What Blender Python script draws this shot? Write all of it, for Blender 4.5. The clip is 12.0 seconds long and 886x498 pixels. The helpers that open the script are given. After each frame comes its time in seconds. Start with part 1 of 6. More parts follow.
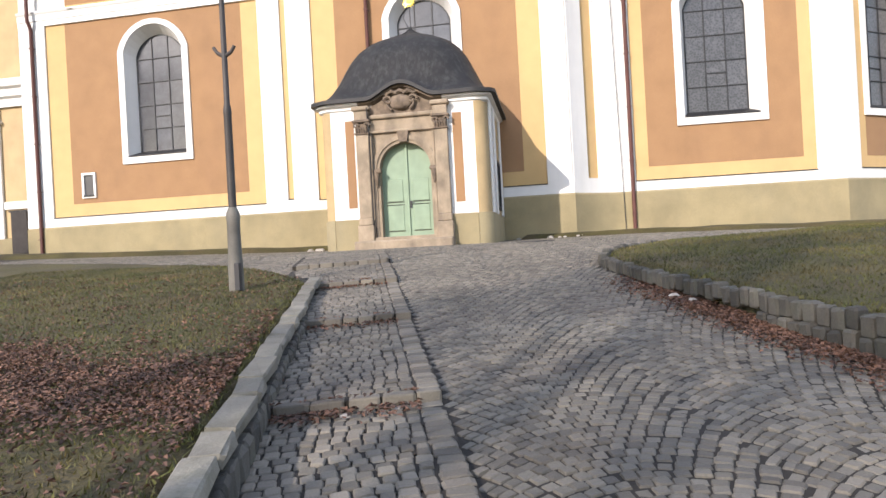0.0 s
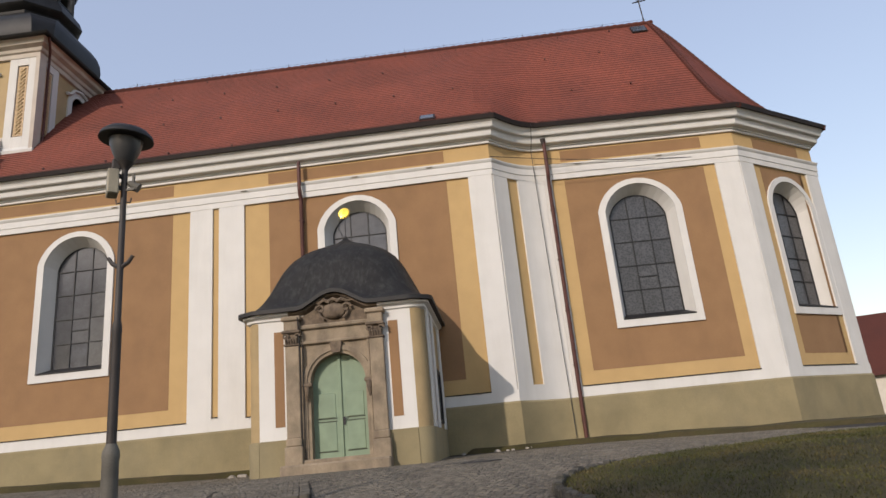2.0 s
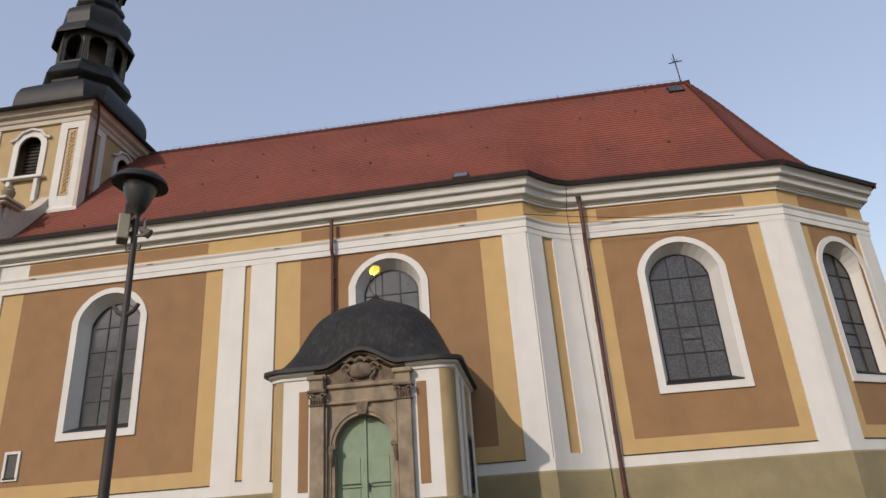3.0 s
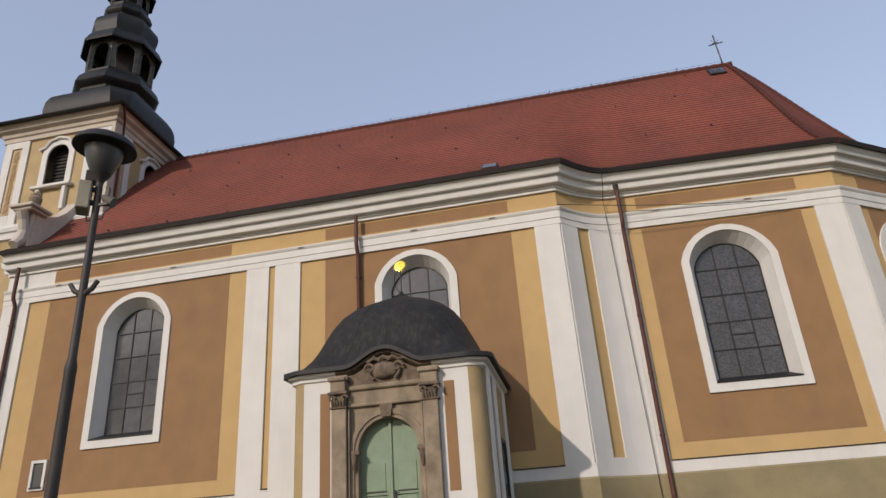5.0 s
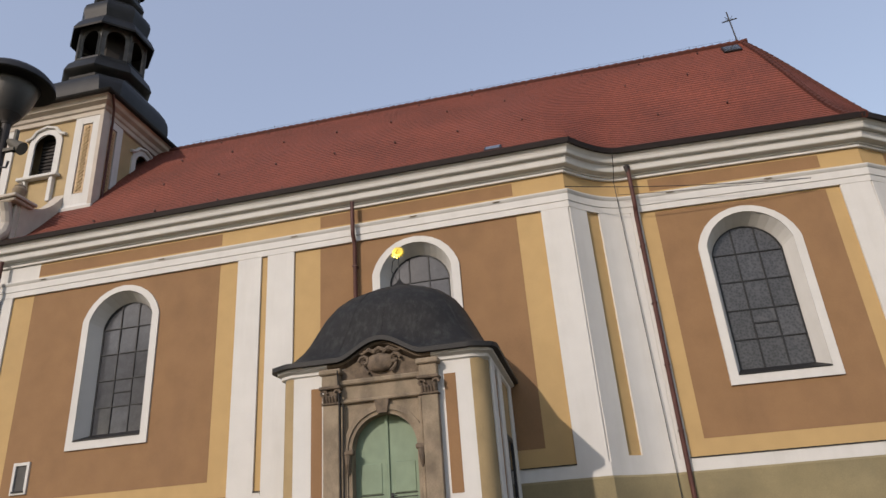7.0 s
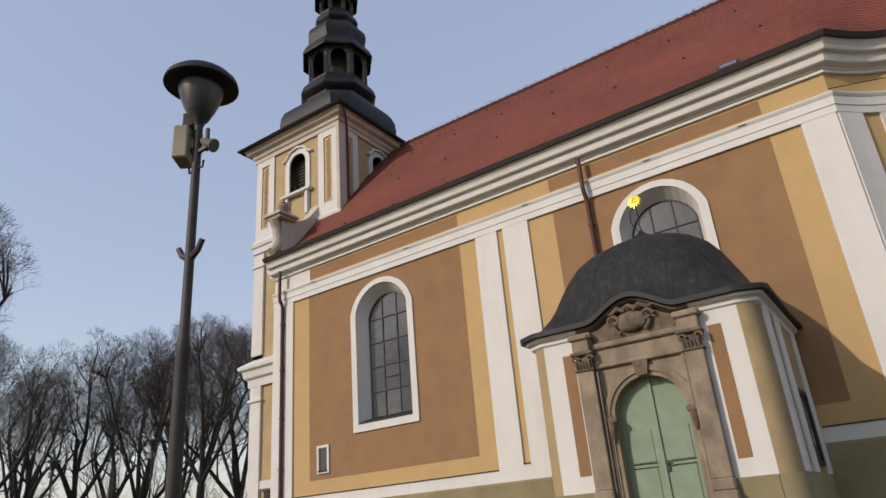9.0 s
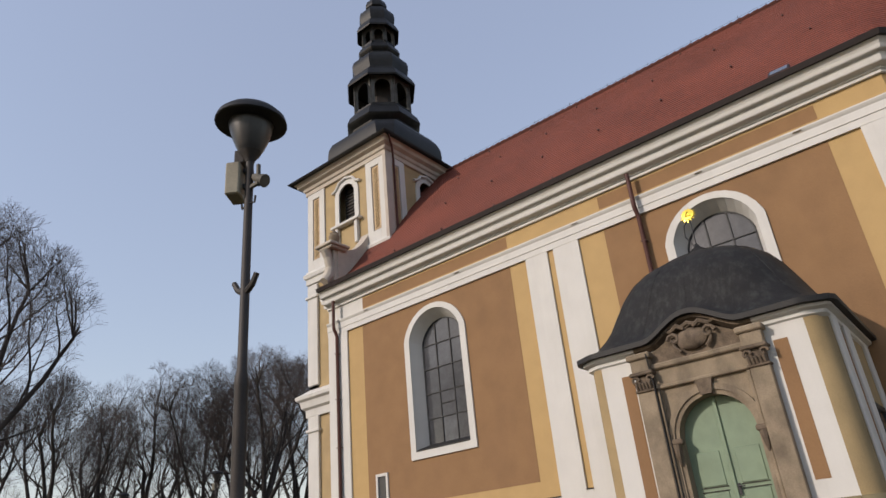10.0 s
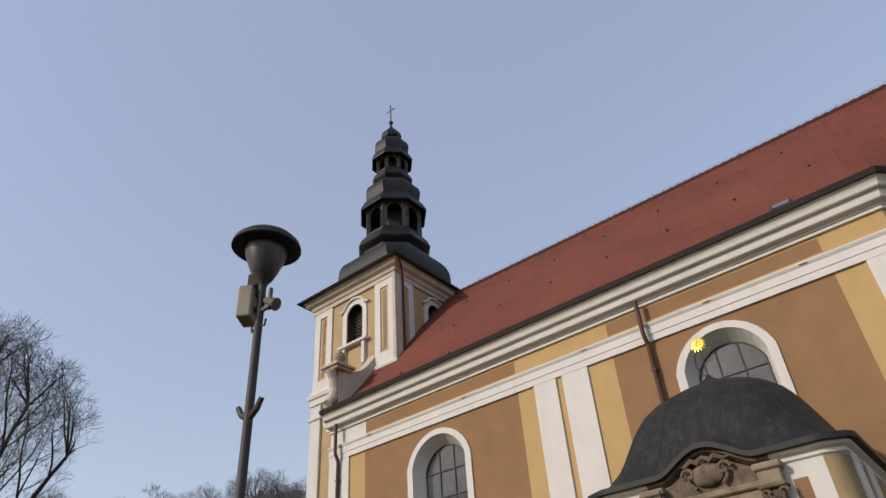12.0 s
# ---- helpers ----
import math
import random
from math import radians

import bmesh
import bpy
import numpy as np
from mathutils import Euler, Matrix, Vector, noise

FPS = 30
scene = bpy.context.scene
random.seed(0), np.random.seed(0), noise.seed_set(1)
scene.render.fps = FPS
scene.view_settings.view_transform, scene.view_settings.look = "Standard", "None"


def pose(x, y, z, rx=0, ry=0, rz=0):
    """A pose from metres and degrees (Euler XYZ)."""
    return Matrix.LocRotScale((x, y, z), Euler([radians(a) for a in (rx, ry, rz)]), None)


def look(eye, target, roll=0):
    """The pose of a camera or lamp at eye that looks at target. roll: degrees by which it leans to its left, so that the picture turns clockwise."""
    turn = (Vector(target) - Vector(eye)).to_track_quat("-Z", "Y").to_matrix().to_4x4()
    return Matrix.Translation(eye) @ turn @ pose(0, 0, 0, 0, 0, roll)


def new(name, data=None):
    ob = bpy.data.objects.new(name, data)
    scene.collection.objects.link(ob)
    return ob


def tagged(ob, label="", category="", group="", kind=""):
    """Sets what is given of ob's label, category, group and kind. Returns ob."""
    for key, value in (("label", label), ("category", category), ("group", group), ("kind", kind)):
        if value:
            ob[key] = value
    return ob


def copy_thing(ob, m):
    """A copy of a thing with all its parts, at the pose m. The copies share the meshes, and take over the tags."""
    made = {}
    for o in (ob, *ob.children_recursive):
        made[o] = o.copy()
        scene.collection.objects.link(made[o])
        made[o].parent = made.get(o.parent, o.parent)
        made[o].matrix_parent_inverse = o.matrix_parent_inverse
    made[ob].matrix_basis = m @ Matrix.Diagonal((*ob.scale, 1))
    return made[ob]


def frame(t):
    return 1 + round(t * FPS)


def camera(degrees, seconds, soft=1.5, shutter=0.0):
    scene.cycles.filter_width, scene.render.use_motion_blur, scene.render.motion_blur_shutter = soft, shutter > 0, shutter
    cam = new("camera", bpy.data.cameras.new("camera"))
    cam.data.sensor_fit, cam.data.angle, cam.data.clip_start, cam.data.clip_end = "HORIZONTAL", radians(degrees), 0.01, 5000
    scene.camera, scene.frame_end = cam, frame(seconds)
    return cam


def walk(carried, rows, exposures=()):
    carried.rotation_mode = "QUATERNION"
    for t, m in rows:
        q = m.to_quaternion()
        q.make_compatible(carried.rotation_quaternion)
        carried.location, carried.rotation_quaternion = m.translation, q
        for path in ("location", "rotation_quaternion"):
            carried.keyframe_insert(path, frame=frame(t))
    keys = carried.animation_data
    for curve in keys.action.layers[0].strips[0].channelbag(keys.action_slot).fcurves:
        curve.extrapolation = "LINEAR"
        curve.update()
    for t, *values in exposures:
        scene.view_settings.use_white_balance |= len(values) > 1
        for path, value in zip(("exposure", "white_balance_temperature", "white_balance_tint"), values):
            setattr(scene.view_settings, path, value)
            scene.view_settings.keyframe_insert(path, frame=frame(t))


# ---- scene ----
cam = camera(66.7, 12.0, soft=1.5)
PATH = [
    (0, (0.04, 0.33, 1.882), (-0.285, 2.304, 1.882), -3.1),
    (0.5, (0.048, 0.642, 1.954), (-0.251, 2.61, 2.142), -3.3),
    (1, (-0.003, 0.953, 1.978), (-0.266, 2.911, 2.289), -3.1),
    (1.5, (-0.011, 1.162, 2.039), (-0.139, 3.11, 2.471), -4.4),
    (2, (0.103, 1.403, 2.15), (-0.006, 3.313, 2.731), -5.5),
    (2.5, (0.237, 1.637, 2.15), (0.076, 3.499, 2.862), -5.0),
    (3, (0.256, 1.992, 2.154), (0.055, 3.829, 2.92), -4.1),
    (3.2, (0.271, 2.129, 2.155), (0.055, 3.955, 2.942), -4.1),
    (5, (0.41, 3.362, 2.16), (0.098, 5.17, 2.956), -4.1),
    (5.5, (0.465, 3.733, 2.234), (0.136, 5.538, 3.03), -4.1),
    (6, (0.439, 4.136, 2.159), (0.089, 5.934, 2.962), -3.9),
    (6.5, (0.363, 4.515, 2.292), (0.019, 6.318, 3.085), -4.3),
    (6.7, (0.344, 4.632, 2.309), (0.015, 6.437, 3.106), -4.4),
    (8.3, (0.19, 5.573, 2.443), (-0.446, 7.314, 3.194), -5.5),
    (8.5, (0.171, 5.69, 2.46), (-0.577, 7.383, 3.218), -5.6),
    (9, (0.243, 5.811, 2.466), (-0.761, 7.362, 3.232), -4.9),
    (9.5, (0.255, 5.861, 2.474), (-0.884, 7.316, 3.239), -4.5),
    (10, (0.213, 5.839, 2.494), (-0.887, 7.282, 3.337), -5.6),
    (10.5, (0.227, 5.827, 2.509), (-0.822, 7.228, 3.476), -5.9),
    (11, (0.249, 5.803, 2.513), (-0.773, 7.157, 3.572), -5.5),
    (11.5, (0.261, 5.779, 2.513), (-0.739, 7.108, 3.623), -5.0),
    (12, (0.257, 5.781, 2.515), (-0.728, 7.084, 3.669), -4.4),
]
EXPOSURES = [(0.0, 2.05, 6700, 17), (0.5, 1.6, 6800, 18), (1.0, 1.3, 6900, 19), (1.5, 1.0, 7000, 19), (2.0, 0.88, 7100, 17), (2.5, 0.76, 7100, 17), (5.0, 0.72, 7100, 17), (12.0, 0.72, 7100, 17)]
SKY_STRENGTH, SUN_STRENGTH = 0.15, 1.5
walk(cam, [(t, look(eye, target, roll)) for t, eye, target, roll in PATH], EXPOSURES)

# ---- daylight ----
SUN_TO = Vector((-0.39, -0.81, 0.445)).normalized()
world = bpy.data.worlds.new("sky")
scene.world = world
world.use_nodes = True
wn = world.node_tree
sky = wn.nodes.new("ShaderNodeTexSky")
sky.sky_type = "NISHITA"
sky.sun_disc = False
sky.sun_elevation = math.asin(SUN_TO.z)
sky.sun_rotation = math.atan2(SUN_TO.x, SUN_TO.y)
sky.air_density, sky.dust_density, sky.ozone_density = 1.5, 0.8, 1.6
wn.nodes["Background"].inputs["Strength"].default_value = SKY_STRENGTH
haze = wn.nodes.new("ShaderNodeMix")
haze.data_type = "RGBA"
haze.inputs["Factor"].default_value = 0.6
haze.inputs["B"].default_value = (1.38, 1.68, 2.42, 1)
wn.links.new(sky.outputs["Color"], haze.inputs["A"])
wn.links.new(haze.outputs["Result"], wn.nodes["Background"].inputs["Color"])
sun_data = bpy.data.lights.new("sun", "SUN")
sun_data.energy, sun_data.angle, sun_data.color = SUN_STRENGTH, radians(0.8), (1.0, 0.95, 0.88)
sun_lamp = new("sun", sun_data)
sun_lamp.matrix_world = look(SUN_TO * 200, (0, 0, 0))


# ---- materials ----
def material(name, color, rough=0.8, metal=0.0, dark=0.75, light=1.12, scale=3.0, fine=60.0, bump=0.15, distance=0.01,
             random_by="", spread=0.0, stain=None, stain_scale=0.6, stain_amount=0.0, specular=0.4, coat=0.0, streak=0.45):
    """A surface with two scales of variation, fine relief and, where asked, stains of another colour."""
    m = bpy.data.materials.new(name)
    m.use_nodes = True
    t = m.node_tree
    n, ln = t.nodes, t.links
    p = n["Principled BSDF"]
    p.inputs["Roughness"].default_value = rough
    p.inputs["Metallic"].default_value = metal
    p.inputs["Specular IOR Level"].default_value = specular
    p.inputs["Coat Weight"].default_value = coat
    geo = n.new("ShaderNodeNewGeometry")
    big = n.new("ShaderNodeTexNoise")
    big.inputs["Scale"].default_value, big.inputs["Detail"].default_value = scale, 6.0
    ln.new(geo.outputs["Position"], big.inputs["Vector"])
    small = n.new("ShaderNodeTexNoise")
    small.inputs["Scale"].default_value, small.inputs["Detail"].default_value = fine, 4.0
    ln.new(geo.outputs["Position"], small.inputs["Vector"])
    ramp = n.new("ShaderNodeMapRange")
    ramp.inputs["From Min"].default_value, ramp.inputs["From Max"].default_value = 0.3, 0.7
    ramp.inputs["To Min"].default_value, ramp.inputs["To Max"].default_value = dark, light
    ln.new(big.outputs["Fac"], ramp.inputs["Value"])
    ramp2 = n.new("ShaderNodeMapRange")
    ramp2.inputs["From Min"].default_value, ramp2.inputs["From Max"].default_value = 0.3, 0.7
    ramp2.inputs["To Min"].default_value, ramp2.inputs["To Max"].default_value = 0.5 + dark / 2, 0.5 + light / 2
    ln.new(small.outputs["Fac"], ramp2.inputs["Value"])
    mul = n.new("ShaderNodeMath")
    mul.operation = "MULTIPLY"
    ln.new(ramp.outputs["Result"], mul.inputs[0])
    ln.new(ramp2.outputs["Result"], mul.inputs[1])
    factor = mul.outputs[0]
    if random_by:
        r = n.new("ShaderNodeMapRange")
        r.inputs["To Min"].default_value, r.inputs["To Max"].default_value = 1 - spread, 1 + spread
        if random_by == "object":
            info = n.new("ShaderNodeObjectInfo")
            ln.new(info.outputs["Random"], r.inputs["Value"])
        else:
            ln.new(geo.outputs["Random Per Island"], r.inputs["Value"])
        mul2 = n.new("ShaderNodeMath")
        mul2.operation = "MULTIPLY"
        ln.new(factor, mul2.inputs[0])
        ln.new(r.outputs["Result"], mul2.inputs[1])
        factor = mul2.outputs[0]
    base = n.new("ShaderNodeMix")
    base.data_type, base.blend_type = "RGBA", "MIX"
    base.inputs["Factor"].default_value = 0.0
    base.inputs["A"].default_value = (*color, 1)
    if stain:
        blot = n.new("ShaderNodeTexNoise")
        blot.inputs["Scale"].default_value, blot.inputs["Detail"].default_value = stain_scale, 8.0
        blot.inputs["Roughness"].default_value = 0.62
        stretch = n.new("ShaderNodeMapping")
        stretch.inputs["Scale"].default_value = (1, 1, streak)
        ln.new(geo.outputs["Position"], stretch.inputs["Vector"])
        ln.new(stretch.outputs["Vector"], blot.inputs["Vector"])
        cut = n.new("ShaderNodeMapRange")
        cut.inputs["From Min"].default_value, cut.inputs["From Max"].default_value = 0.47, 0.68
        cut.inputs["To Min"].default_value, cut.inputs["To Max"].default_value = 0.0, stain_amount
        ln.new(blot.outputs["Fac"], cut.inputs["Value"])
        ln.new(cut.outputs["Result"], base.inputs["Factor"])
        base.inputs["B"].default_value = (*stain, 1)
    scaled = n.new("ShaderNodeVectorMath")
    scaled.operation = "SCALE"
    ln.new(base.outputs["Result"], scaled.inputs[0])
    ln.new(factor, scaled.inputs["Scale"])
    ln.new(scaled.outputs["Vector"], p.inputs["Base Color"])
    if bump:
        b = n.new("ShaderNodeBump")
        b.inputs["Strength"].default_value, b.inputs["Distance"].default_value = bump, distance
        ln.new(small.outputs["Fac"], b.inputs["Height"])
        ln.new(b.outputs["Normal"], p.inputs["Normal"])
    return m


white = material("white_limewash", (0.6, 0.59, 0.56), 0.9, dark=0.96, light=1.03, scale=1.2, fine=45, stain=(0.47, 0.46, 0.42), stain_amount=0.3, stain_scale=1.6, streak=0.12)
yellow = material("yellow_render", (0.46, 0.31, 0.14), 0.9, dark=0.95, light=1.04, scale=1.5, fine=45, stain=(0.4, 0.265, 0.13), stain_amount=0.3, streak=0.2)
porch_yellow = material("weathered_porch_yellow", (0.36, 0.265, 0.14), 0.92, dark=0.85, light=1.06, scale=1.5, fine=45, stain=(0.25, 0.2, 0.115), stain_amount=0.6, stain_scale=1.5, streak=0.2)
orange = material("orange_render", (0.262, 0.15, 0.074), 0.92, dark=0.92, light=1.06, scale=1.1, fine=30, bump=0.45, stain=(0.215, 0.122, 0.065), stain_amount=0.4, stain_scale=0.8, streak=0.35)
olive = material("plinth_render", (0.26, 0.215, 0.12), 0.92, dark=0.82, light=1.1, scale=0.9, fine=35, bump=0.3, stain=(0.2, 0.17, 0.105), stain_amount=0.6)
pale_yellow = material("tower_yellow_render", (0.42, 0.31, 0.165), 0.9, dark=0.88, light=1.06, scale=1.3, stain=(0.34, 0.25, 0.15), stain_amount=0.5)
cream = material("tower_render", (0.5, 0.45, 0.38), 0.9, dark=0.88, light=1.06, scale=1.2, stain=(0.4, 0.31, 0.27), stain_amount=0.5)
pinkish = material("carved_strip", (0.55, 0.4, 0.25), 0.9, dark=0.7, light=1.1, scale=5, fine=25, bump=0.4)
sandstone = material("sandstone", (0.28, 0.222, 0.155), 0.9, dark=0.72, light=1.12, scale=2.5, fine=50, bump=0.4, stain=(0.16, 0.125, 0.092), stain_amount=0.7, stain_scale=2.2)
carved = material("carved_sandstone", (0.17, 0.128, 0.09), 0.9, dark=0.6, light=1.15, scale=6, fine=40, bump=0.5, stain=(0.12, 0.09, 0.07), stain_amount=0.7, stain_scale=3)
door_green = material("green_paint", (0.19, 0.26, 0.175), 0.6, dark=0.88, light=1.06, scale=3, fine=80, stain=(0.15, 0.205, 0.14), stain_amount=0.5, stain_scale=2)
dark_gap = material("dark_wood", (0.035, 0.03, 0.027), 0.8)
slate = material("aged_copper_sheet", (0.018, 0.017, 0.0165), 0.6, dark=0.82, light=1.2, scale=2.2, fine=18, bump=0.25, stain=(0.06, 0.067, 0.06), stain_amount=0.35, stain_scale=9.0, specular=0.2, streak=0.07)
slate_edge = material("dark_metal_edge", (0.011, 0.0105, 0.0105), 0.6, dark=0.7, light=1.3)
spire_metal = material("dark_spire_copper", (0.009, 0.009, 0.009), 0.5, dark=0.65, light=1.5, scale=1.3, fine=14, bump=0.2, stain=(0.02, 0.022, 0.0205), stain_amount=0.5, stain_scale=0.9, specular=0.25)
spire_grey = material("grey_lantern_wood", (0.17, 0.168, 0.16), 0.7, dark=0.7, light=1.2)
pipe_brown = material("brown_downpipe", (0.085, 0.03, 0.023), 0.6, dark=0.8, light=1.15)
gutter_dark = material("dark_gutter", (0.02, 0.013, 0.0125), 0.6)
iron = material("black_iron", (0.02, 0.02, 0.022), 0.55)
lead = material("lead_cames", (0.025, 0.026, 0.028), 0.6)
gold = material("gilded_metal", (0.95, 0.68, 0.1), 0.28, metal=1.0, dark=0.9, light=1.05, bump=0.1)
pole_paint = material("grey_brown_paint", (0.036, 0.03, 0.027), 0.6, dark=0.75, light=1.15, scale=4, fine=70, stain=(0.06, 0.05, 0.043), stain_amount=0.5, stain_scale=3)
pole_base = material("weathered_grey_paint", (0.11, 0.102, 0.085), 0.7, dark=0.75, light=1.12, scale=4)
box_beige = material("beige_plastic", (0.3, 0.27, 0.2), 0.6)
lamp_bowl = material("dull_glass_bowl", (0.045, 0.045, 0.046), 0.35, dark=0.85, light=1.1, specular=0.5)
cobble_mat = material("granite_cobble_mat", (0.112, 0.098, 0.075), 0.7, dark=0.8, light=1.2, scale=0.7, fine=70, bump=0.5, distance=0.008, random_by="island", spread=0.36, stain=(0.085, 0.07, 0.055), stain_amount=0.5, stain_scale=1.2, streak=1.0)
cobble_part = material("granite_cobble_part", (0.112, 0.098, 0.075), 0.7, dark=0.8, light=1.2, scale=0.7, fine=70, bump=0.5, distance=0.008, random_by="object", spread=0.36, stain=(0.085, 0.07, 0.055), stain_amount=0.5, stain_scale=1.2, streak=1.0)
kerb_mat = material("kerb_granite", (0.17, 0.155, 0.122), 0.8, dark=0.72, light=1.15, scale=3, fine=60, bump=0.5, random_by="object", spread=0.2, stain=(0.1, 0.095, 0.06), stain_amount=0.6, stain_scale=5.0, streak=1.0)
sett_mat = material("dark_sett_granite", (0.062, 0.057, 0.047), 0.8, dark=0.7, light=1.2, scale=3, fine=60, bump=0.6, random_by="object", spread=0.42, stain=(0.05, 0.052, 0.035), stain_amount=0.6, stain_scale=6.0, streak=1.0)
joint_mat = material("joint_sand", (0.022, 0.018, 0.013), 0.95, dark=0.7, light=1.2, scale=2, fine=40, bump=0.5)
path_mat = material("trodden_gravel", (0.12, 0.112, 0.1), 0.9, dark=0.8, light=1.15, scale=1, fine=30, bump=0.5)
soil = material("turf", (0.05, 0.042, 0.012), 0.95, dark=0.6, light=1.3, scale=0.8, fine=25, bump=0.9, distance=0.03, stain=(0.068, 0.047, 0.022), stain_amount=0.8, stain_scale=0.9, streak=1.0)
grass_mat = material("grass_blade", (0.06, 0.063, 0.011), 0.7, dark=0.6, light=1.35, scale=0.7, fine=8, bump=0, random_by="island", spread=0.45, stain=(0.1, 0.07, 0.024), stain_amount=0.9, stain_scale=1.4, streak=1.0)
leaf_mat = material("dead_leaf", (0.105, 0.054, 0.034), 0.8, dark=0.7, light=1.3, scale=1.5, fine=20, bump=0, random_by="island", spread=0.6)
bark = material("dark_bark", (0.04, 0.034, 0.031), 0.9, dark=0.7, light=1.25, scale=2, fine=20, bump=0.6, distance=0.03)
twig_mat = material("twig_bark", (0.075, 0.06, 0.055), 0.9, bump=0)
stone_light = material("pale_rubble", (0.34, 0.31, 0.27), 0.9)
house_wall = material("pale_house_render", (0.6, 0.55, 0.47), 0.9, dark=0.9, light=1.05)


def tile_material():
    """Red beaver-tail tiles: joints across each course, every tile a little different, each course darker at its lower
    edge.
    """
    m = material("red_roof_tiles", (0.225, 0.056, 0.032), 0.8, dark=0.82, light=1.14, scale=0.35, fine=9, bump=0, stain=(0.19, 0.053, 0.036), stain_amount=0.6, stain_scale=0.25)
    n, ln = m.node_tree.nodes, m.node_tree.links
    uv = n.new("ShaderNodeUVMap")
    bricks = n.new("ShaderNodeTexBrick")
    bricks.inputs["Scale"].default_value = 1.0
    bricks.inputs["Brick Width"].default_value, bricks.inputs["Row Height"].default_value = 0.19, 1.0
    bricks.inputs["Mortar Size"].default_value = 0.012
    bricks.inputs["Color1"].default_value, bricks.inputs["Color2"].default_value = (0.86, 0.86, 0.86, 1), (1.1, 1.1, 1.1, 1)
    bricks.inputs["Mortar"].default_value = (0.62, 0.62, 0.62, 1)
    ln.new(uv.outputs["UV"], bricks.inputs["Vector"])
    p = n["Principled BSDF"]
    source = p.inputs["Base Color"].links[0].from_socket
    mix = n.new("ShaderNodeMix")
    mix.data_type, mix.blend_type = "RGBA", "MULTIPLY"
    mix.inputs["Factor"].default_value = 1.0
    ln.new(source, mix.inputs["A"])
    ln.new(bricks.outputs["Color"], mix.inputs["B"])
    # the colour falls to 0.55 along the lower edge of each course
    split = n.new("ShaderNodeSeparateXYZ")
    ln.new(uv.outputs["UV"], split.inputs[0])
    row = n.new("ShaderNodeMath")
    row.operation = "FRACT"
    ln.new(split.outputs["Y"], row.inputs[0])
    edge_tone = n.new("ShaderNodeMapRange")
    edge_tone.inputs["From Min"].default_value, edge_tone.inputs["From Max"].default_value = 0.12, 0.4
    edge_tone.inputs["To Min"].default_value, edge_tone.inputs["To Max"].default_value = 0.55, 1.0
    ln.new(row.outputs[0], edge_tone.inputs["Value"])
    edge_darken = n.new("ShaderNodeVectorMath")
    edge_darken.operation = "SCALE"
    ln.new(mix.outputs["Result"], edge_darken.inputs[0])
    ln.new(edge_tone.outputs["Result"], edge_darken.inputs["Scale"])
    ln.new(edge_darken.outputs["Vector"], p.inputs["Base Color"])
    return m


def glass_material():
    """Old leaded panes: dark room behind, clear sky and trees mirrored, slightly wavy."""
    m = material("old_window_glass", (0.058, 0.06, 0.066), 0.1, dark=0.75, light=1.2, scale=3, fine=14, bump=0.12, distance=0.02, random_by="object", spread=0.3, specular=0.8)
    return m


def pattern_glass_material():
    m = material("patterned_window_glass", (0.043, 0.043, 0.045), 0.3, dark=0.8, light=1.1, scale=3, fine=40, bump=0.2, random_by="object", spread=0.15, specular=0.6)
    n, ln = m.node_tree.nodes, m.node_tree.links
    v = n.new("ShaderNodeTexVoronoi")
    v.inputs["Scale"].default_value = 13.0
    geo = n.new("ShaderNodeNewGeometry")
    ln.new(geo.outputs["Position"], v.inputs["Vector"])
    r = n.new("ShaderNodeMapRange")
    r.inputs["From Min"].default_value, r.inputs["From Max"].default_value = 0.1, 0.75
    r.inputs["To Min"].default_value, r.inputs["To Max"].default_value = 0.6, 1.75
    ln.new(v.outputs["Distance"], r.inputs["Value"])
    p = n["Principled BSDF"]
    source = p.inputs["Base Color"].links[0].from_socket
    s = n.new("ShaderNodeVectorMath")
    s.operation = "SCALE"
    ln.new(source, s.inputs[0])
    ln.new(r.outputs["Result"], s.inputs["Scale"])
    ln.new(s.outputs["Vector"], p.inputs["Base Color"])
    return m


tiles = tile_material()
glass = glass_material()
pattern_glass = pattern_glass_material()


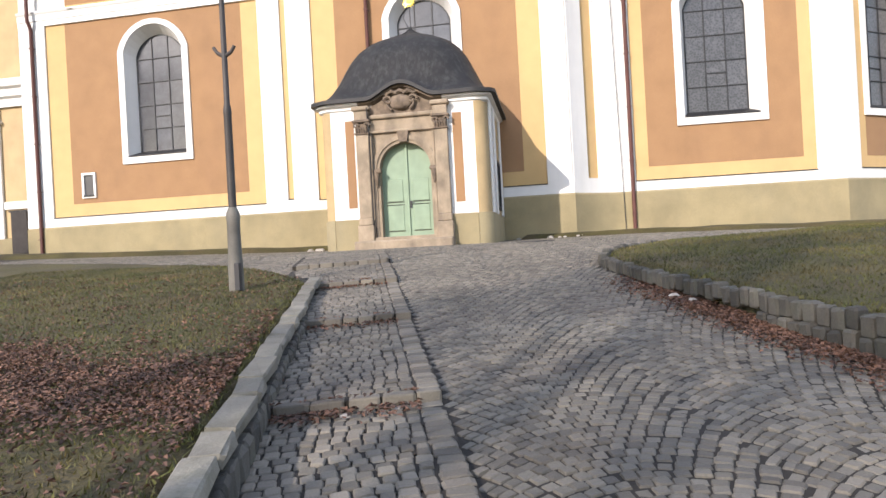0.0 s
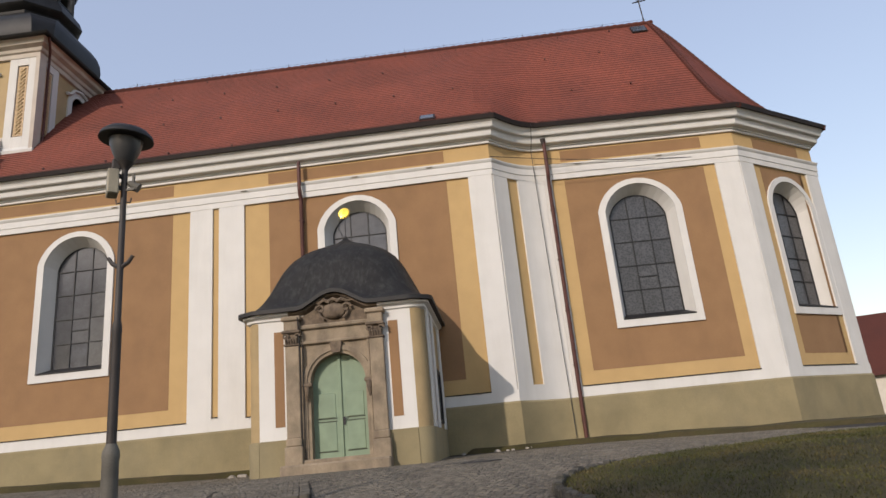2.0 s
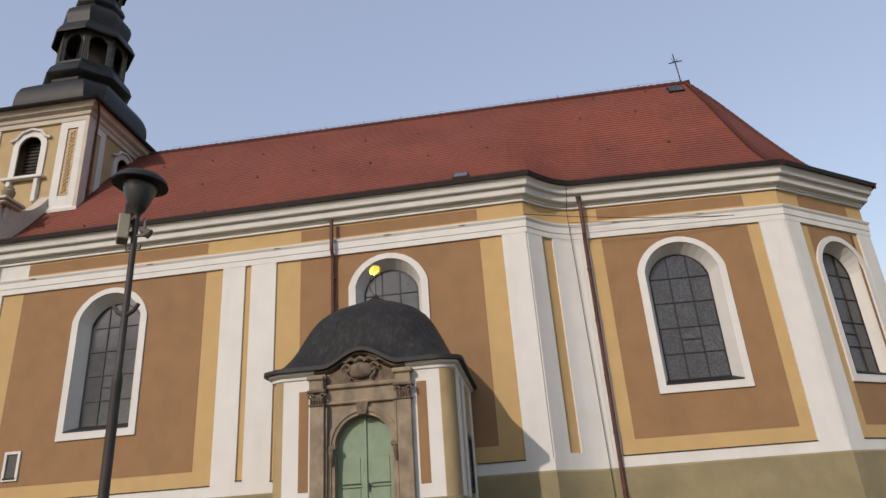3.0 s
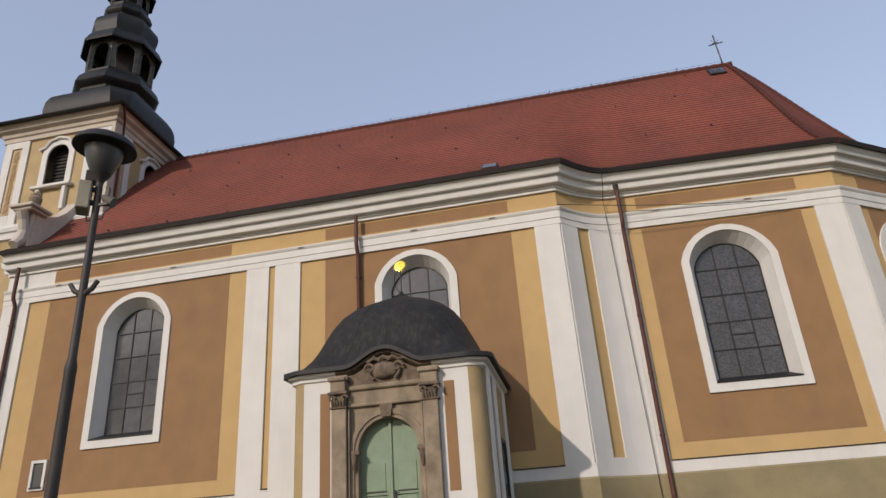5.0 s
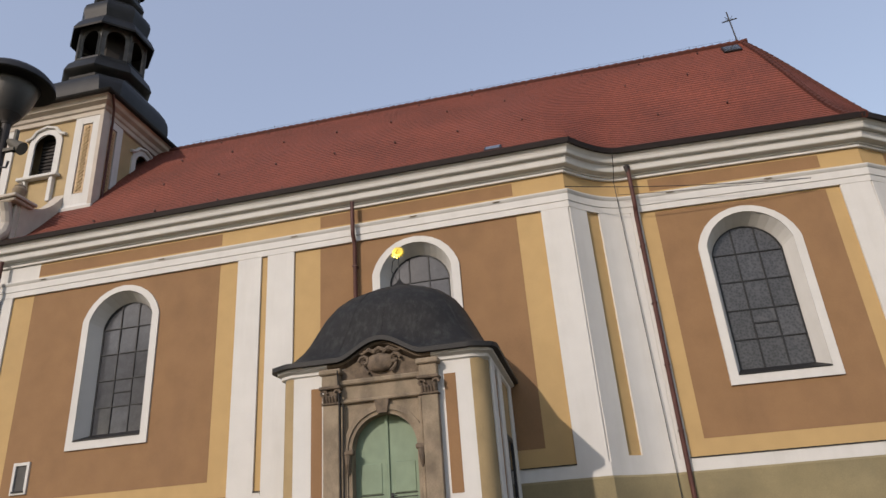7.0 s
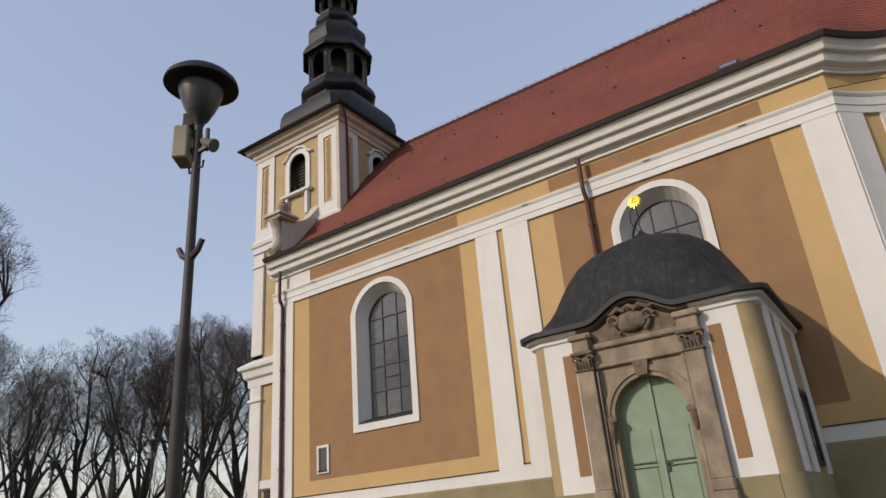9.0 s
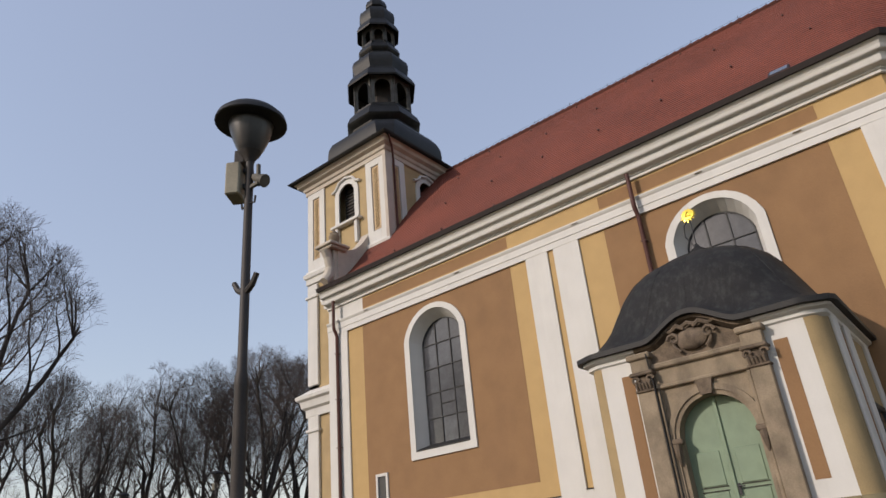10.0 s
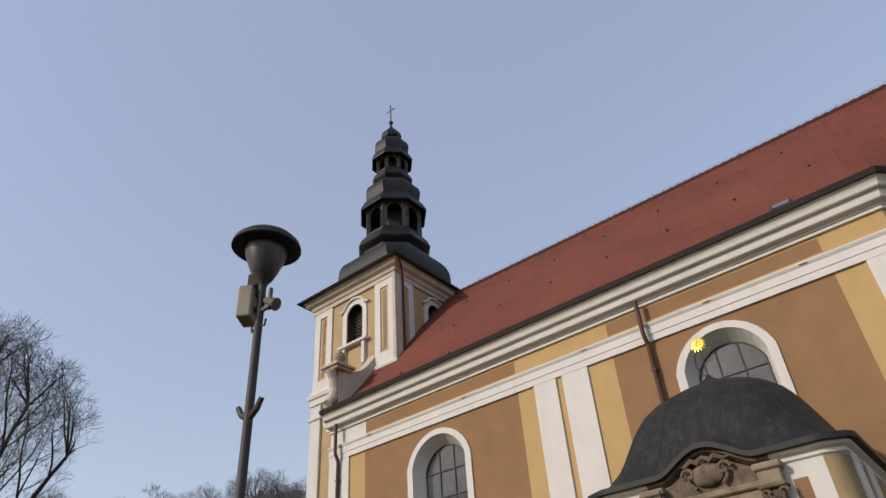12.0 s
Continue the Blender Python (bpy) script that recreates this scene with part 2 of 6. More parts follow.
# ---- building blocks ----
class Shape:
    """Vertices and faces of one mesh."""

    def __init__(self):
        self.v, self.f = [], []

    def add(self, verts, faces):
        k = len(self.v)
        self.v += [tuple(p) for p in verts]
        self.f += [tuple(i + k for i in f) for f in faces]
        return self

    def quad(self, a, b, c, d):
        return self.add([a, b, c, d], [(0, 1, 2, 3)])

    def box(self, lo, hi, at=None, bevel=0.0):
        """An upright box between two corners, its edges cut by bevel; at: a function that lays (x, y, z) into the world."""
        (x0, y0, z0), (x1, y1, z1) = lo, hi
        b = min(bevel, (x1 - x0) / 2.1, (y1 - y0) / 2.1, (z1 - z0) / 2.1)
        if b <= 0:
            pts = [(x, y, z) for z in (z0, z1) for y in (y0, y1) for x in (x0, x1)]
            faces = [(0, 2, 3, 1), (4, 5, 7, 6), (0, 1, 5, 4), (2, 6, 7, 3), (0, 4, 6, 2), (1, 3, 7, 5)]
        else:
            rings = [(z0, b), (z0 + b, 0), (z1 - b, 0), (z1, b)]
            pts, faces = [], []
            for z, i in rings:
                c = b
                pts += [(x0 + i + (c if i == 0 else 0), y0 + i, z), (x1 - i - (c if i == 0 else 0), y0 + i, z), (x1 - i, y0 + i + (c if i == 0 else 0), z), (x1 - i, y1 - i - (c if i == 0 else 0), z),
                        (x1 - i - (c if i == 0 else 0), y1 - i, z), (x0 + i + (c if i == 0 else 0), y1 - i, z), (x0 + i, y1 - i - (c if i == 0 else 0), z), (x0 + i, y0 + i + (c if i == 0 else 0), z)]
            for k in range(3):
                faces += [(8 * k + j, 8 * k + (j + 1) % 8, 8 * k + 8 + (j + 1) % 8, 8 * k + 8 + j) for j in range(8)]
            faces += [tuple(range(7, -1, -1)), tuple(range(24, 32))]
        if at:
            pts = [at(*p) for p in pts]
        return self.add(pts, faces)

    def tube(self, points, radii, sides=8, cap=True):
        """A round bar along points."""
        pts = [Vector(p) for p in points]
        if not hasattr(radii, "__len__"):
            radii = [radii] * len(pts)
        k, last = len(self.v), None
        for i, p in enumerate(pts):
            d = (pts[min(i + 1, len(pts) - 1)] - pts[max(i - 1, 0)]).normalized()
            side = last - d * last.dot(d) if last else d.orthogonal()
            side.normalize()
            last, other = side, d.cross(side)
            self.v += [tuple(p + radii[i] * (math.cos(a) * side + math.sin(a) * other)) for a in (2 * math.pi * j / sides for j in range(sides))]
        for i in range(len(pts) - 1):
            for j in range(sides):
                a, b = k + i * sides + j, k + i * sides + (j + 1) % sides
                self.f.append((a, b, b + sides, a + sides))
        if cap:
            self.f.append(tuple(range(k + sides - 1, k - 1, -1)))
            self.f.append(tuple(range(len(self.v) - sides, len(self.v))))
        return self

    def lathe(self, profile, sides=24, centre=(0, 0), ring=None):
        """Rings round an upright axis from (radius, z); ring(angle, radius) may give another outline."""
        k, n = len(self.v), len(profile)
        for r, z in profile:
            for j in range(sides):
                a = 2 * math.pi * (j + 0.5) / sides
                x, y = ring(a, r) if ring else (r * math.cos(a), r * math.sin(a))
                self.v.append((centre[0] + x, centre[1] + y, z))
        for i in range(n - 1):
            for j in range(sides):
                a, b = k + i * sides + j, k + i * sides + (j + 1) % sides
                self.f.append((a, b, b + sides, a + sides))
        self.f.append(tuple(range(k + sides - 1, k - 1, -1)))
        self.f.append(tuple(range(k + (n - 1) * sides, k + n * sides)))
        return self

    def sweep(self, path, profile, closed=False):
        """A profile of (out, z), closed, along a plan path of (x, y); out is to the right of the path's way, joined on mitres."""
        k, n, m = len(self.v), len(path), len(profile)
        offs = offsets(path)
        for (x, y), (ox, oy) in zip(path, offs):
            self.v += [(x + ox * d, y + oy * d, z) for d, z in profile]
        for i in range(n - 1):
            for j in range(m):
                a, b = k + i * m + j, k + i * m + (j + 1) % m
                self.f.append((a, b, b + m, a + m))
        self.f.append(tuple(range(k + m - 1, k - 1, -1)))
        self.f.append(tuple(range(k + (n - 1) * m, k + n * m)))
        return self

    def mesh(self, name, smooth=0.0):
        me = bpy.data.meshes.new(name)
        me.from_pydata(self.v, [], self.f)
        if len(self.f) < 60000:
            bm = bmesh.new()
            bm.from_mesh(me)
            bmesh.ops.recalc_face_normals(bm, faces=bm.faces)
            bm.to_mesh(me)
            bm.free()
        if smooth:
            me.polygons.foreach_set("use_smooth", [True] * len(me.polygons))
            me.set_sharp_from_angle(angle=radians(smooth))
        me.update()
        return me


def offsets(path):
    """At each point of a plan path, the way out (to the right), long enough for a mitre."""
    n, out = len(path), []
    for i in range(n):
        ns = []
        for a, b in ((i - 1, i), (i, i + 1)):
            if 0 <= a and b < n:
                dx, dy = path[b][0] - path[a][0], path[b][1] - path[a][1]
                s = math.hypot(dx, dy)
                ns.append((dy / s, -dx / s))
        if len(ns) == 1:
            out.append(ns[0])
        else:
            (a, b), (c, d) = ns
            f = 1 + a * c + b * d
            out.append(((a + c) / f, (b + d) / f))
    return out


def thing(name, label, category, group="", kind="", at=(0, 0, 0)):
    e = tagged(new(name), label, category, group, kind)
    e.location = at
    e.empty_display_size = 0.3
    return e


def part(name, shape, mat, parent=None, label="", smooth=0.0):
    me = shape if isinstance(shape, bpy.types.Mesh) else shape.mesh(name, smooth)
    if mat and not me.materials:
        me.materials.append(mat)
    ob = new(name, me)
    if parent:
        ob.parent = parent
        base = parent
        while base:
            ob.location = ob.location - base.location
            base = base.parent
    return tagged(ob, label)


def frame_on(origin, way):
    """A wall's own axes: u along it, d out of it, z up."""
    s = math.hypot(*way)
    ux, uy = way[0] / s, way[1] / s
    return lambda u, d, z: (origin[0] + u * ux + d * uy, origin[1] + u * uy - d * ux, z)


def arc_height(off, half, rise):
    """How high a segmental arch stands over its spring, so far from its middle."""
    r = half * (1 + rise * rise) / (2 * rise)
    return math.sqrt(max(r * r - off * off, 0)) - r + rise * half


def arch_outline(cu, half, sill, spring, steps=14, rise=1.0):
    """The opening's outline from the lower left over the arch to the lower right, in (u, z); a rise under 1 is a segmental arch."""
    pts = [(cu - half, sill)]
    for i in range(steps + 1):
        a = math.pi * (1 - i / steps)
        off = half * math.cos(a)
        pts.append((cu + off, spring + (arc_height(off, half, rise) if rise < 1 else rise * half * math.sin(a))))
    return pts + [(cu + half, sill)]


def pierced(F, u0, u1, z0, z1, d, openings, thick=0.0):
    """A wall face with arched openings; thick: its depth behind the face."""
    s = Shape()
    for dd in ((d, d - thick) if thick else (d,)):
        at = u0
        for o in sorted(openings):
            line = arch_outline(*o)
            s.quad(F(at, dd, z0), F(line[0][0], dd, z0), F(line[0][0], dd, z1), F(at, dd, z1))
            s.quad(F(line[0][0], dd, z0), F(line[-1][0], dd, z0), F(line[-1][0], dd, o[2]), F(line[0][0], dd, o[2]))
            for (a, za), (b, zb) in zip(line[1:-2], line[2:-1]):
                s.quad(F(a, dd, za), F(b, dd, zb), F(b, dd, z1), F(a, dd, z1))
            at = line[-1][0]
        s.quad(F(at, dd, z0), F(u1, dd, z0), F(u1, dd, z1), F(at, dd, z1))
    if thick:
        for a, b in (((u0, z0), (u1, z0)), ((u1, z0), (u1, z1)), ((u1, z1), (u0, z1)), ((u0, z1), (u0, z0))):
            s.quad(F(a[0], d, a[1]), F(b[0], d, b[1]), F(b[0], d - thick, b[1]), F(a[0], d - thick, a[1]))
    return s


def band(F, outer, inner, d0, d1):
    """A raised band between two outlines of the same length."""
    s, n = Shape(), len(outer)
    pts = [F(u, d0, z) for u, z in outer] + [F(u, d1, z) for u, z in outer] + [F(u, d1, z) for u, z in inner] + [F(u, d0, z) for u, z in inner]
    faces = []
    for i in range(n - 1):
        for r in range(3):
            faces.append((r * n + i, r * n + i + 1, (r + 1) * n + i + 1, (r + 1) * n + i))
    for i in (0, n - 1):
        faces.append((i, n + i, 2 * n + i, 3 * n + i))
    return s.add(pts, faces)


# ---- the church ----
church = thing("church", "baroque church with white pilasters, orange wall fields and red tiled roof", "church", at=(-5, 31.75, 2))
WALL_Y, CHOIR_Y, RIDGE_Y, RIDGE_Z, RIDGE_END = 25.2, 26.5, 31.75, 22.08, 9.85
WEST_X, NAVE_END, CHOIR_START, CHOIR_END = -21.75, 0.85, 2.9, 10.6
NAVE_SLANT, CHOIR_SLANT = -0.018, 0.04  # neither wall is quite square to the porch
WEST_Y, CHOIR_END_Y = WALL_Y + NAVE_SLANT * WEST_X, CHOIR_Y + CHOIR_SLANT * (CHOIR_END - CHOIR_START)
APSE = [(CHOIR_END, CHOIR_END_Y), (14.9, 29.75), (14.9, 33.75), (CHOIR_END, 37.0)]
NAVE_END_Y, COVE_BEND = WALL_Y + NAVE_SLANT * NAVE_END, (1.95, 26.46)
cove = [((1 - a) ** 2 * NAVE_END + 2 * a * (1 - a) * COVE_BEND[0] + a * a * CHOIR_START, (1 - a) ** 2 * NAVE_END_Y + 2 * a * (1 - a) * COVE_BEND[1] + a * a * CHOIR_Y) for a in (i / 20 for i in range(21))]
SOUTH = [(WEST_X, WEST_Y)] + cove + APSE
NORTH = [(CHOIR_END, 37.0), (NAVE_END, 38.3), (WEST_X, 38.3), (WEST_X, WEST_Y)]

nave_f = frame_on((0, WALL_Y), (1, NAVE_SLANT))
choir_f = frame_on((0, CHOIR_Y - CHOIR_SLANT * CHOIR_START), (1, CHOIR_SLANT))
apse_f = frame_on(APSE[0], (APSE[1][0] - APSE[0][0], APSE[1][1] - APSE[0][1]))
APSE_LONG = math.dist(APSE[0], APSE[1])
TOP = 14.2


BOW_W = 0.8


def window(F, cu, half, sill, spring, pattern, parent, label):
    """A tall round-arched church window: raised surround, splayed reveal, sill, lead bars and panes."""
    band_w, deep, gh = 0.27, 0.5, half * 0.69
    glass_spring = spring - 0.12
    ob = part("window", band(F, arch_outline(cu, half, sill, spring, 14, BOW_W), arch_outline(cu, half - band_w, sill + band_w, spring, 14, BOW_W), 0.006, 0.07), white, parent, label)
    foot = Shape().box((cu - half - 0.002, 0.004, sill - 0.002), (cu + half + 0.002, 0.073, sill + band_w), lambda x, y, z: F(x, y, z))
    part("apron", foot, white, ob)
    o1, o2 = arch_outline(cu, half - band_w, sill + band_w, spring, 14, BOW_W), arch_outline(cu, gh, sill + 0.45, glass_spring, 14, BOW_W)
    n = len(o1)
    reveal = Shape().add([F(u, 0.03, z) for u, z in o1] + [F(u, -deep, z) for u, z in o2], [(i, i + 1, n + i + 1, n + i) for i in range(n - 1)])
    part("reveal", reveal, white, ob, "whitewashed splayed reveal")
    sl = Shape()
    a, b = half - band_w - 0.004, gh - 0.004
    sl.add([F(cu - a, 0.085, sill + band_w + 0.002), F(cu + a, 0.085, sill + band_w + 0.002), F(cu + b, -deep, sill + 0.47), F(cu - b, -deep, sill + 0.47),
            F(cu - a, 0.085, sill + band_w + 0.05), F(cu + a, 0.085, sill + band_w + 0.05), F(cu + b, -deep, sill + 0.54), F(cu - b, -deep, sill + 0.54)],
           [(0, 3, 2, 1), (4, 5, 6, 7), (0, 1, 5, 4), (1, 2, 6, 5), (2, 3, 7, 6), (3, 0, 4, 7)])
    part("sill", sl, slate_edge, ob, "dark metal sloping sill")
    bars = band(F, arch_outline(cu, gh, sill + 0.45, glass_spring, 14, BOW_W), arch_outline(cu, gh - 0.05, sill + 0.5, glass_spring, 14, BOW_W), -deep - 0.04, -deep + 0.03)
    top = glass_spring + BOW_W * gh
    rise = lambda u: glass_spring + arc_height(u - cu, gh, BOW_W)  # noqa: E731
    cols = [cu - gh + 2 * gh * i / 3 for i in range(4)]
    rows = [sill + 0.5 + (top - sill - 0.5) * i / 5 for i in range(6)]
    for u in cols[1:3]:
        bars.box((u - 0.022, -deep - 0.02, sill + 0.5), (u + 0.022, -deep + 0.035, rise(u)), lambda x, y, z: F(x, y, z))
    for z in rows[1:-1]:
        w = max(u for u in (gh * i / 40 for i in range(41)) if rise(cu + u) >= min(z, top) - 1e-6)
        bars.box((cu - w, -deep - 0.015, z - 0.016), (cu + w, -deep + 0.04, z + 0.016), lambda x, y, z: F(x, y, z))
    z = rows[1] + 0.52 * (rows[2] - rows[1])
    bars.box((cols[1], -deep - 0.01, z - 0.02), (cols[2], -deep + 0.045, z + 0.02), lambda x, y, z: F(x, y, z))
    part("window_frame", bars, lead, ob, "dark lead and iron glazing bars")
    rng = random.Random(round(cu * 10))
    for c0, c1 in zip(cols, cols[1:]):
        for z0, z1 in zip(rows, rows[1:]):
            us = [c0 + (c1 - c0) * i / 5 for i in range(6)]
            low = [(u, z0) for u in us if rise(u) > z0 + 0.01]
            if len(low) < 2:
                continue
            high = [(u, min(z1, rise(u))) for u, _ in reversed(low)]
            mid_u = sum(u for u, _ in low) / len(low)
            mid_z = (z0 + z1) / 2
            ta, tb = rng.uniform(-0.012, 0.012), rng.uniform(-0.012, 0.012)
            poly = low + high
            front = [F(u, -deep + ta * (u - mid_u) + tb * (z - mid_z), z) for u, z in poly]
            back = [F(u, -deep - 0.012 + ta * (u - mid_u) + tb * (z - mid_z), z) for u, z in poly]
            k = len(poly)
            pane = Shape().add(front + back, [tuple(range(k)), tuple(range(2 * k - 1, k - 1, -1))] + [(i, (i + 1) % k, k + (i + 1) % k, k + i) for i in range(k)])
            part("pane", pane, pattern_glass if pattern else glass, ob)
    return ob


# openings: middle, half width at the wall, sill, spring of the arch
W1 = (-15.6, 1.57, 6.05, 10.62)
W2 = (-4.44, 1.51, 6.02, 10.73)
W3 = (6.45, 1.62, 6.0, 10.54)
W4 = (APSE_LONG * 0.5 + 0.2, 1.55, 6.0, 10.54)
hole = lambda w: (w[0], w[1] - 0.27, w[2] + 0.27, w[3], 14, BOW_W)  # noqa: E731

part("nave_wall", pierced(nave_f, WEST_X, NAVE_END, 1.2, TOP, 0.0, [hole(W1), hole(W2)], 0.9), yellow, church, "yellow rendered nave wall")
part("choir_wall", pierced(choir_f, CHOIR_START, CHOIR_END, 1.2, TOP, 0.0, [hole(W3)], 0.9), yellow, church, "yellow rendered choir wall")
part("apse_wall", pierced(apse_f, 0, APSE_LONG, 1.2, TOP, 0.0, [hole(W4)], 0.9), yellow, church, "yellow rendered apse wall")
part("cove_wall", Shape().sweep(cove, [(0, 1.2), (0, TOP), (-0.9, TOP), (-0.9, 1.2)]), yellow, church, smooth=40)
part("east_wall", Shape().sweep(APSE[1:], [(0, 1.2), (0, TOP), (-0.9, TOP), (-0.9, 1.2)]), yellow, church)
part("north_wall", Shape().sweep(NORTH, [(0, 1.2), (0, TOP), (-0.9, TOP), (-0.9, 1.2)]), cream, church)
part("inner_floor", Shape().box((WEST_X + 1, 26.2, 1.6), (10, 37, 1.9)), dark_gap, church)

# orange fields, raised a hair over the yellow
for F, u0, u1, z0, z1, holes in ((nave_f, -19.58, -11.71, 4.57, 12.09, [hole(W1)]), (nave_f, -7.85, -0.88, 4.57, 12.09, [hole(W2)]),
                                 (choir_f, 3.72, 9.22, 4.55, 12.04, [hole(W3)]), (apse_f, 1.3, APSE_LONG - 1.3, 4.5, 12.04, [hole(W4)])):
    part("wall_field", pierced(F, u0, u1, z0, z1, 0.005, holes), orange, church, "weathered orange rendered wall field")
for F, u0, u1 in ((nave_f, -19.53, -11.71), (nave_f, -7.85, -0.9), (choir_f, 3.7, 9.3), (apse_f, 1.2, APSE_LONG - 1.0)):
    part("frieze_panel", Shape().box((u0, 0.001, 12.86), (u1, 0.006, 13.32), lambda x, y, z, F=F: F(x, y, z)), orange, church)

part("frieze_patch", Shape().box((WEST_X, 0.0, 12.76), (-19.53, 0.006, 13.42), lambda x, y, z: nave_f(x, y, z)), white, church, "bare patch of peeled plaster in the frieze")
# white pilasters
PROUD = 0.075


def pilaster(F, u0, u1, z0=4.0, z1=12.12):
    part("pilaster", Shape().box((u0, 0.0, z0), (u1, PROUD, z1), lambda x, y, z: F(x, y, z), 0.012), white, church)


for u0, u1 in ((WEST_X, -20.5), (-10.99, -10.07), (-9.83, -8.81), (-0.05, NAVE_END)):
    pilaster(nave_f, u0, u1)
for u0, u1 in ((CHOIR_START + 0.01, 3.22), (9.66, CHOIR_END)):
    pilaster(choir_f, u0, u1)
for u0, u1 in ((0.0, 0.85), (APSE_LONG - 0.85, APSE_LONG)):
    pilaster(apse_f, u0, u1)
for a, b in ((0, 5), (9, 20)):
    part("pilaster", Shape().sweep(cove[a:b + 1], [(0, 4.0), (PROUD, 4.0), (PROUD, 12.12), (0, 12.12)]), white, church, smooth=40)
part("groove_foot", Shape().box((-10.07, 0.0, 4.0), (-9.83, PROUD, 4.12), lambda x, y, z: nave_f(x, y, z)), white, church)
part("groove_foot", Shape().sweep(cove[5:10], [(0, 4.0), (PROUD, 4.0), (PROUD, 4.2), (0, 4.2)]), white, church)
for F, u0, u1 in ((nave_f, -20.5, -10.99), (nave_f, -8.81, -7.09), (nave_f, -1.65, -0.05), (choir_f, 3.22, 9.66), (apse_f, 0.85, APSE_LONG - 0.85), (nave_f, -10.07, -9.83)):
    z = 4.02 if u1 - u0 > 0.5 else 4.12
    part("ledge", Shape().box((u0, 0.0, z), (u1, PROUD + 0.03, z + 0.035), lambda x, y, z, F=F: F(x, y, z)), slate_edge, church, "thin dark metal drip ledge")

# bands that run right round: plinth, white base band, architrave, cornice
part("plinth", Shape().sweep(SOUTH, [(0, 1.0), (0.12, 1.0), (0.12, 3.6), (0.085, 3.66), (0, 3.66)]), olive, church, "stained olive-beige rendered plinth")
part("base_band", Shape().sweep(SOUTH, [(0, 3.655), (0.078, 3.655), (0.078, 4.03), (0, 4.03)]), white, church)
part("architrave", Shape().sweep(SOUTH, [(0, 12.1), (0.085, 12.1), (0.085, 12.32), (0.11, 12.33), (0.11, 12.58), (0.14, 12.62), (0.17, 12.68), (0.17, 12.72), (0, 12.74)]), white, church)
CORNICE = [(0, 13.4), (0.09, 13.4), (0.09, 13.49), (0.13, 13.5), (0.13, 13.56), (0.32, 13.6), (0.34, 13.63), (0.37, 13.85), (0.5, 13.87), (0.52, 13.9), (0.54, 13.99), (0.6, 14.1), (0.64, 14.14), (0, 14.2)]
part("cornice", Shape().sweep(SOUTH, CORNICE), white, church, "white moulded eaves cornice")
part("cornice", Shape().sweep(NORTH, CORNICE), white, church)
gutter = Shape()
gutter.sweep(SOUTH, [(0.6, 14.141), (0.73, 14.141), (0.79, 14.29), (0.75, 14.29), (0.7, 14.18), (0.6, 14.18)])
part("gutter", gutter, gutter_dark, church, "dark metal eaves gutter")
for F, us in ((nave_f, (-19.3, -14.2, -8.9, -4.5, -1.6)), (choir_f, (4.2, 7.4))):
    for u in us:
        part("wall_anchor", Shape().box((u, 0.11, 12.64), (u + 0.24, 0.19, 12.655), lambda x, y, z, F=F: F(x, y, z)), sandstone, church)

for F, w, pat, lab in ((nave_f, W1, False, "arched nave window with mirroring leaded panes"), (nave_f, W2, False, "arched nave window behind the porch dome"),
                       (choir_f, W3, True, "arched choir window with patterned grey glass"), (apse_f, W4, True, "arched apse window with dark leaded panes")):
    window(F, *w, pat, church, lab)

# the small vent in the wall
vent = part("wall_vent", band(nave_f, [(-19.12, 4.78), (-19.12, 5.83), (-18.48, 5.83), (-18.48, 4.78), (-19.12, 4.78)], [(-19.02, 4.88), (-19.02, 5.73), (-18.58, 5.73), (-18.58, 4.88), (-19.02, 4.88)], 0.005, 0.07), white, church, "small white-framed wall niche")
part("vent_back", Shape().box((-19.02, 0.0052, 4.88), (-18.58, 0.012, 5.73), lambda x, y, z: nave_f(x, y, z)), lamp_bowl, vent)
part("vent_sill", Shape().box((-19.04, 0.01, 4.84), (-18.56, 0.1, 4.9), lambda x, y, z: nave_f(x, y, z)), slate_edge, vent)

# the roof: tile courses, stepped, from the eaves to the ridge, flaring at the foot
COURSES = 52


def bell(s, ex=-20.0):
    """The roof's profile: steep above, flared at the foot, more so over the choir."""
    t = min(max((ex - 0.5) / 3.5, 0), 1)
    t = t * t * (3 - 2 * t)
    e = min(max((ex - 12.0) / 2.0, 0), 1)
    return s - (0.55 + 0.2 * t + 0.2 * e) * s * (1 - s) ** (4.0 - 1.3 * t - 0.75 * e)


def roof_y(ey, s):
    """How far back the roof stands at the share s of the way from an eaves point to the ridge."""
    return ey + (RIDGE_Y - ey) * s


def roof_z(ex, s):
    return 14.17 + (RIDGE_Z - 14.17) * bell(s, ex)


def soft_eave(ex, ey, s):
    """Where the eaves stand for the courses at the share s: the bend between nave and choir rounds off upwards."""
    if ey > RIDGE_Y or not -4 < ex < 7:
        return ey
    reach = 0.04 + 2.4 * min(s, 0.5)
    return float(np.mean(np.interp(np.linspace(ex - reach, ex + reach, 15), [x for x, y in eave_line[:-3]], [y for x, y in eave_line[:-3]])))


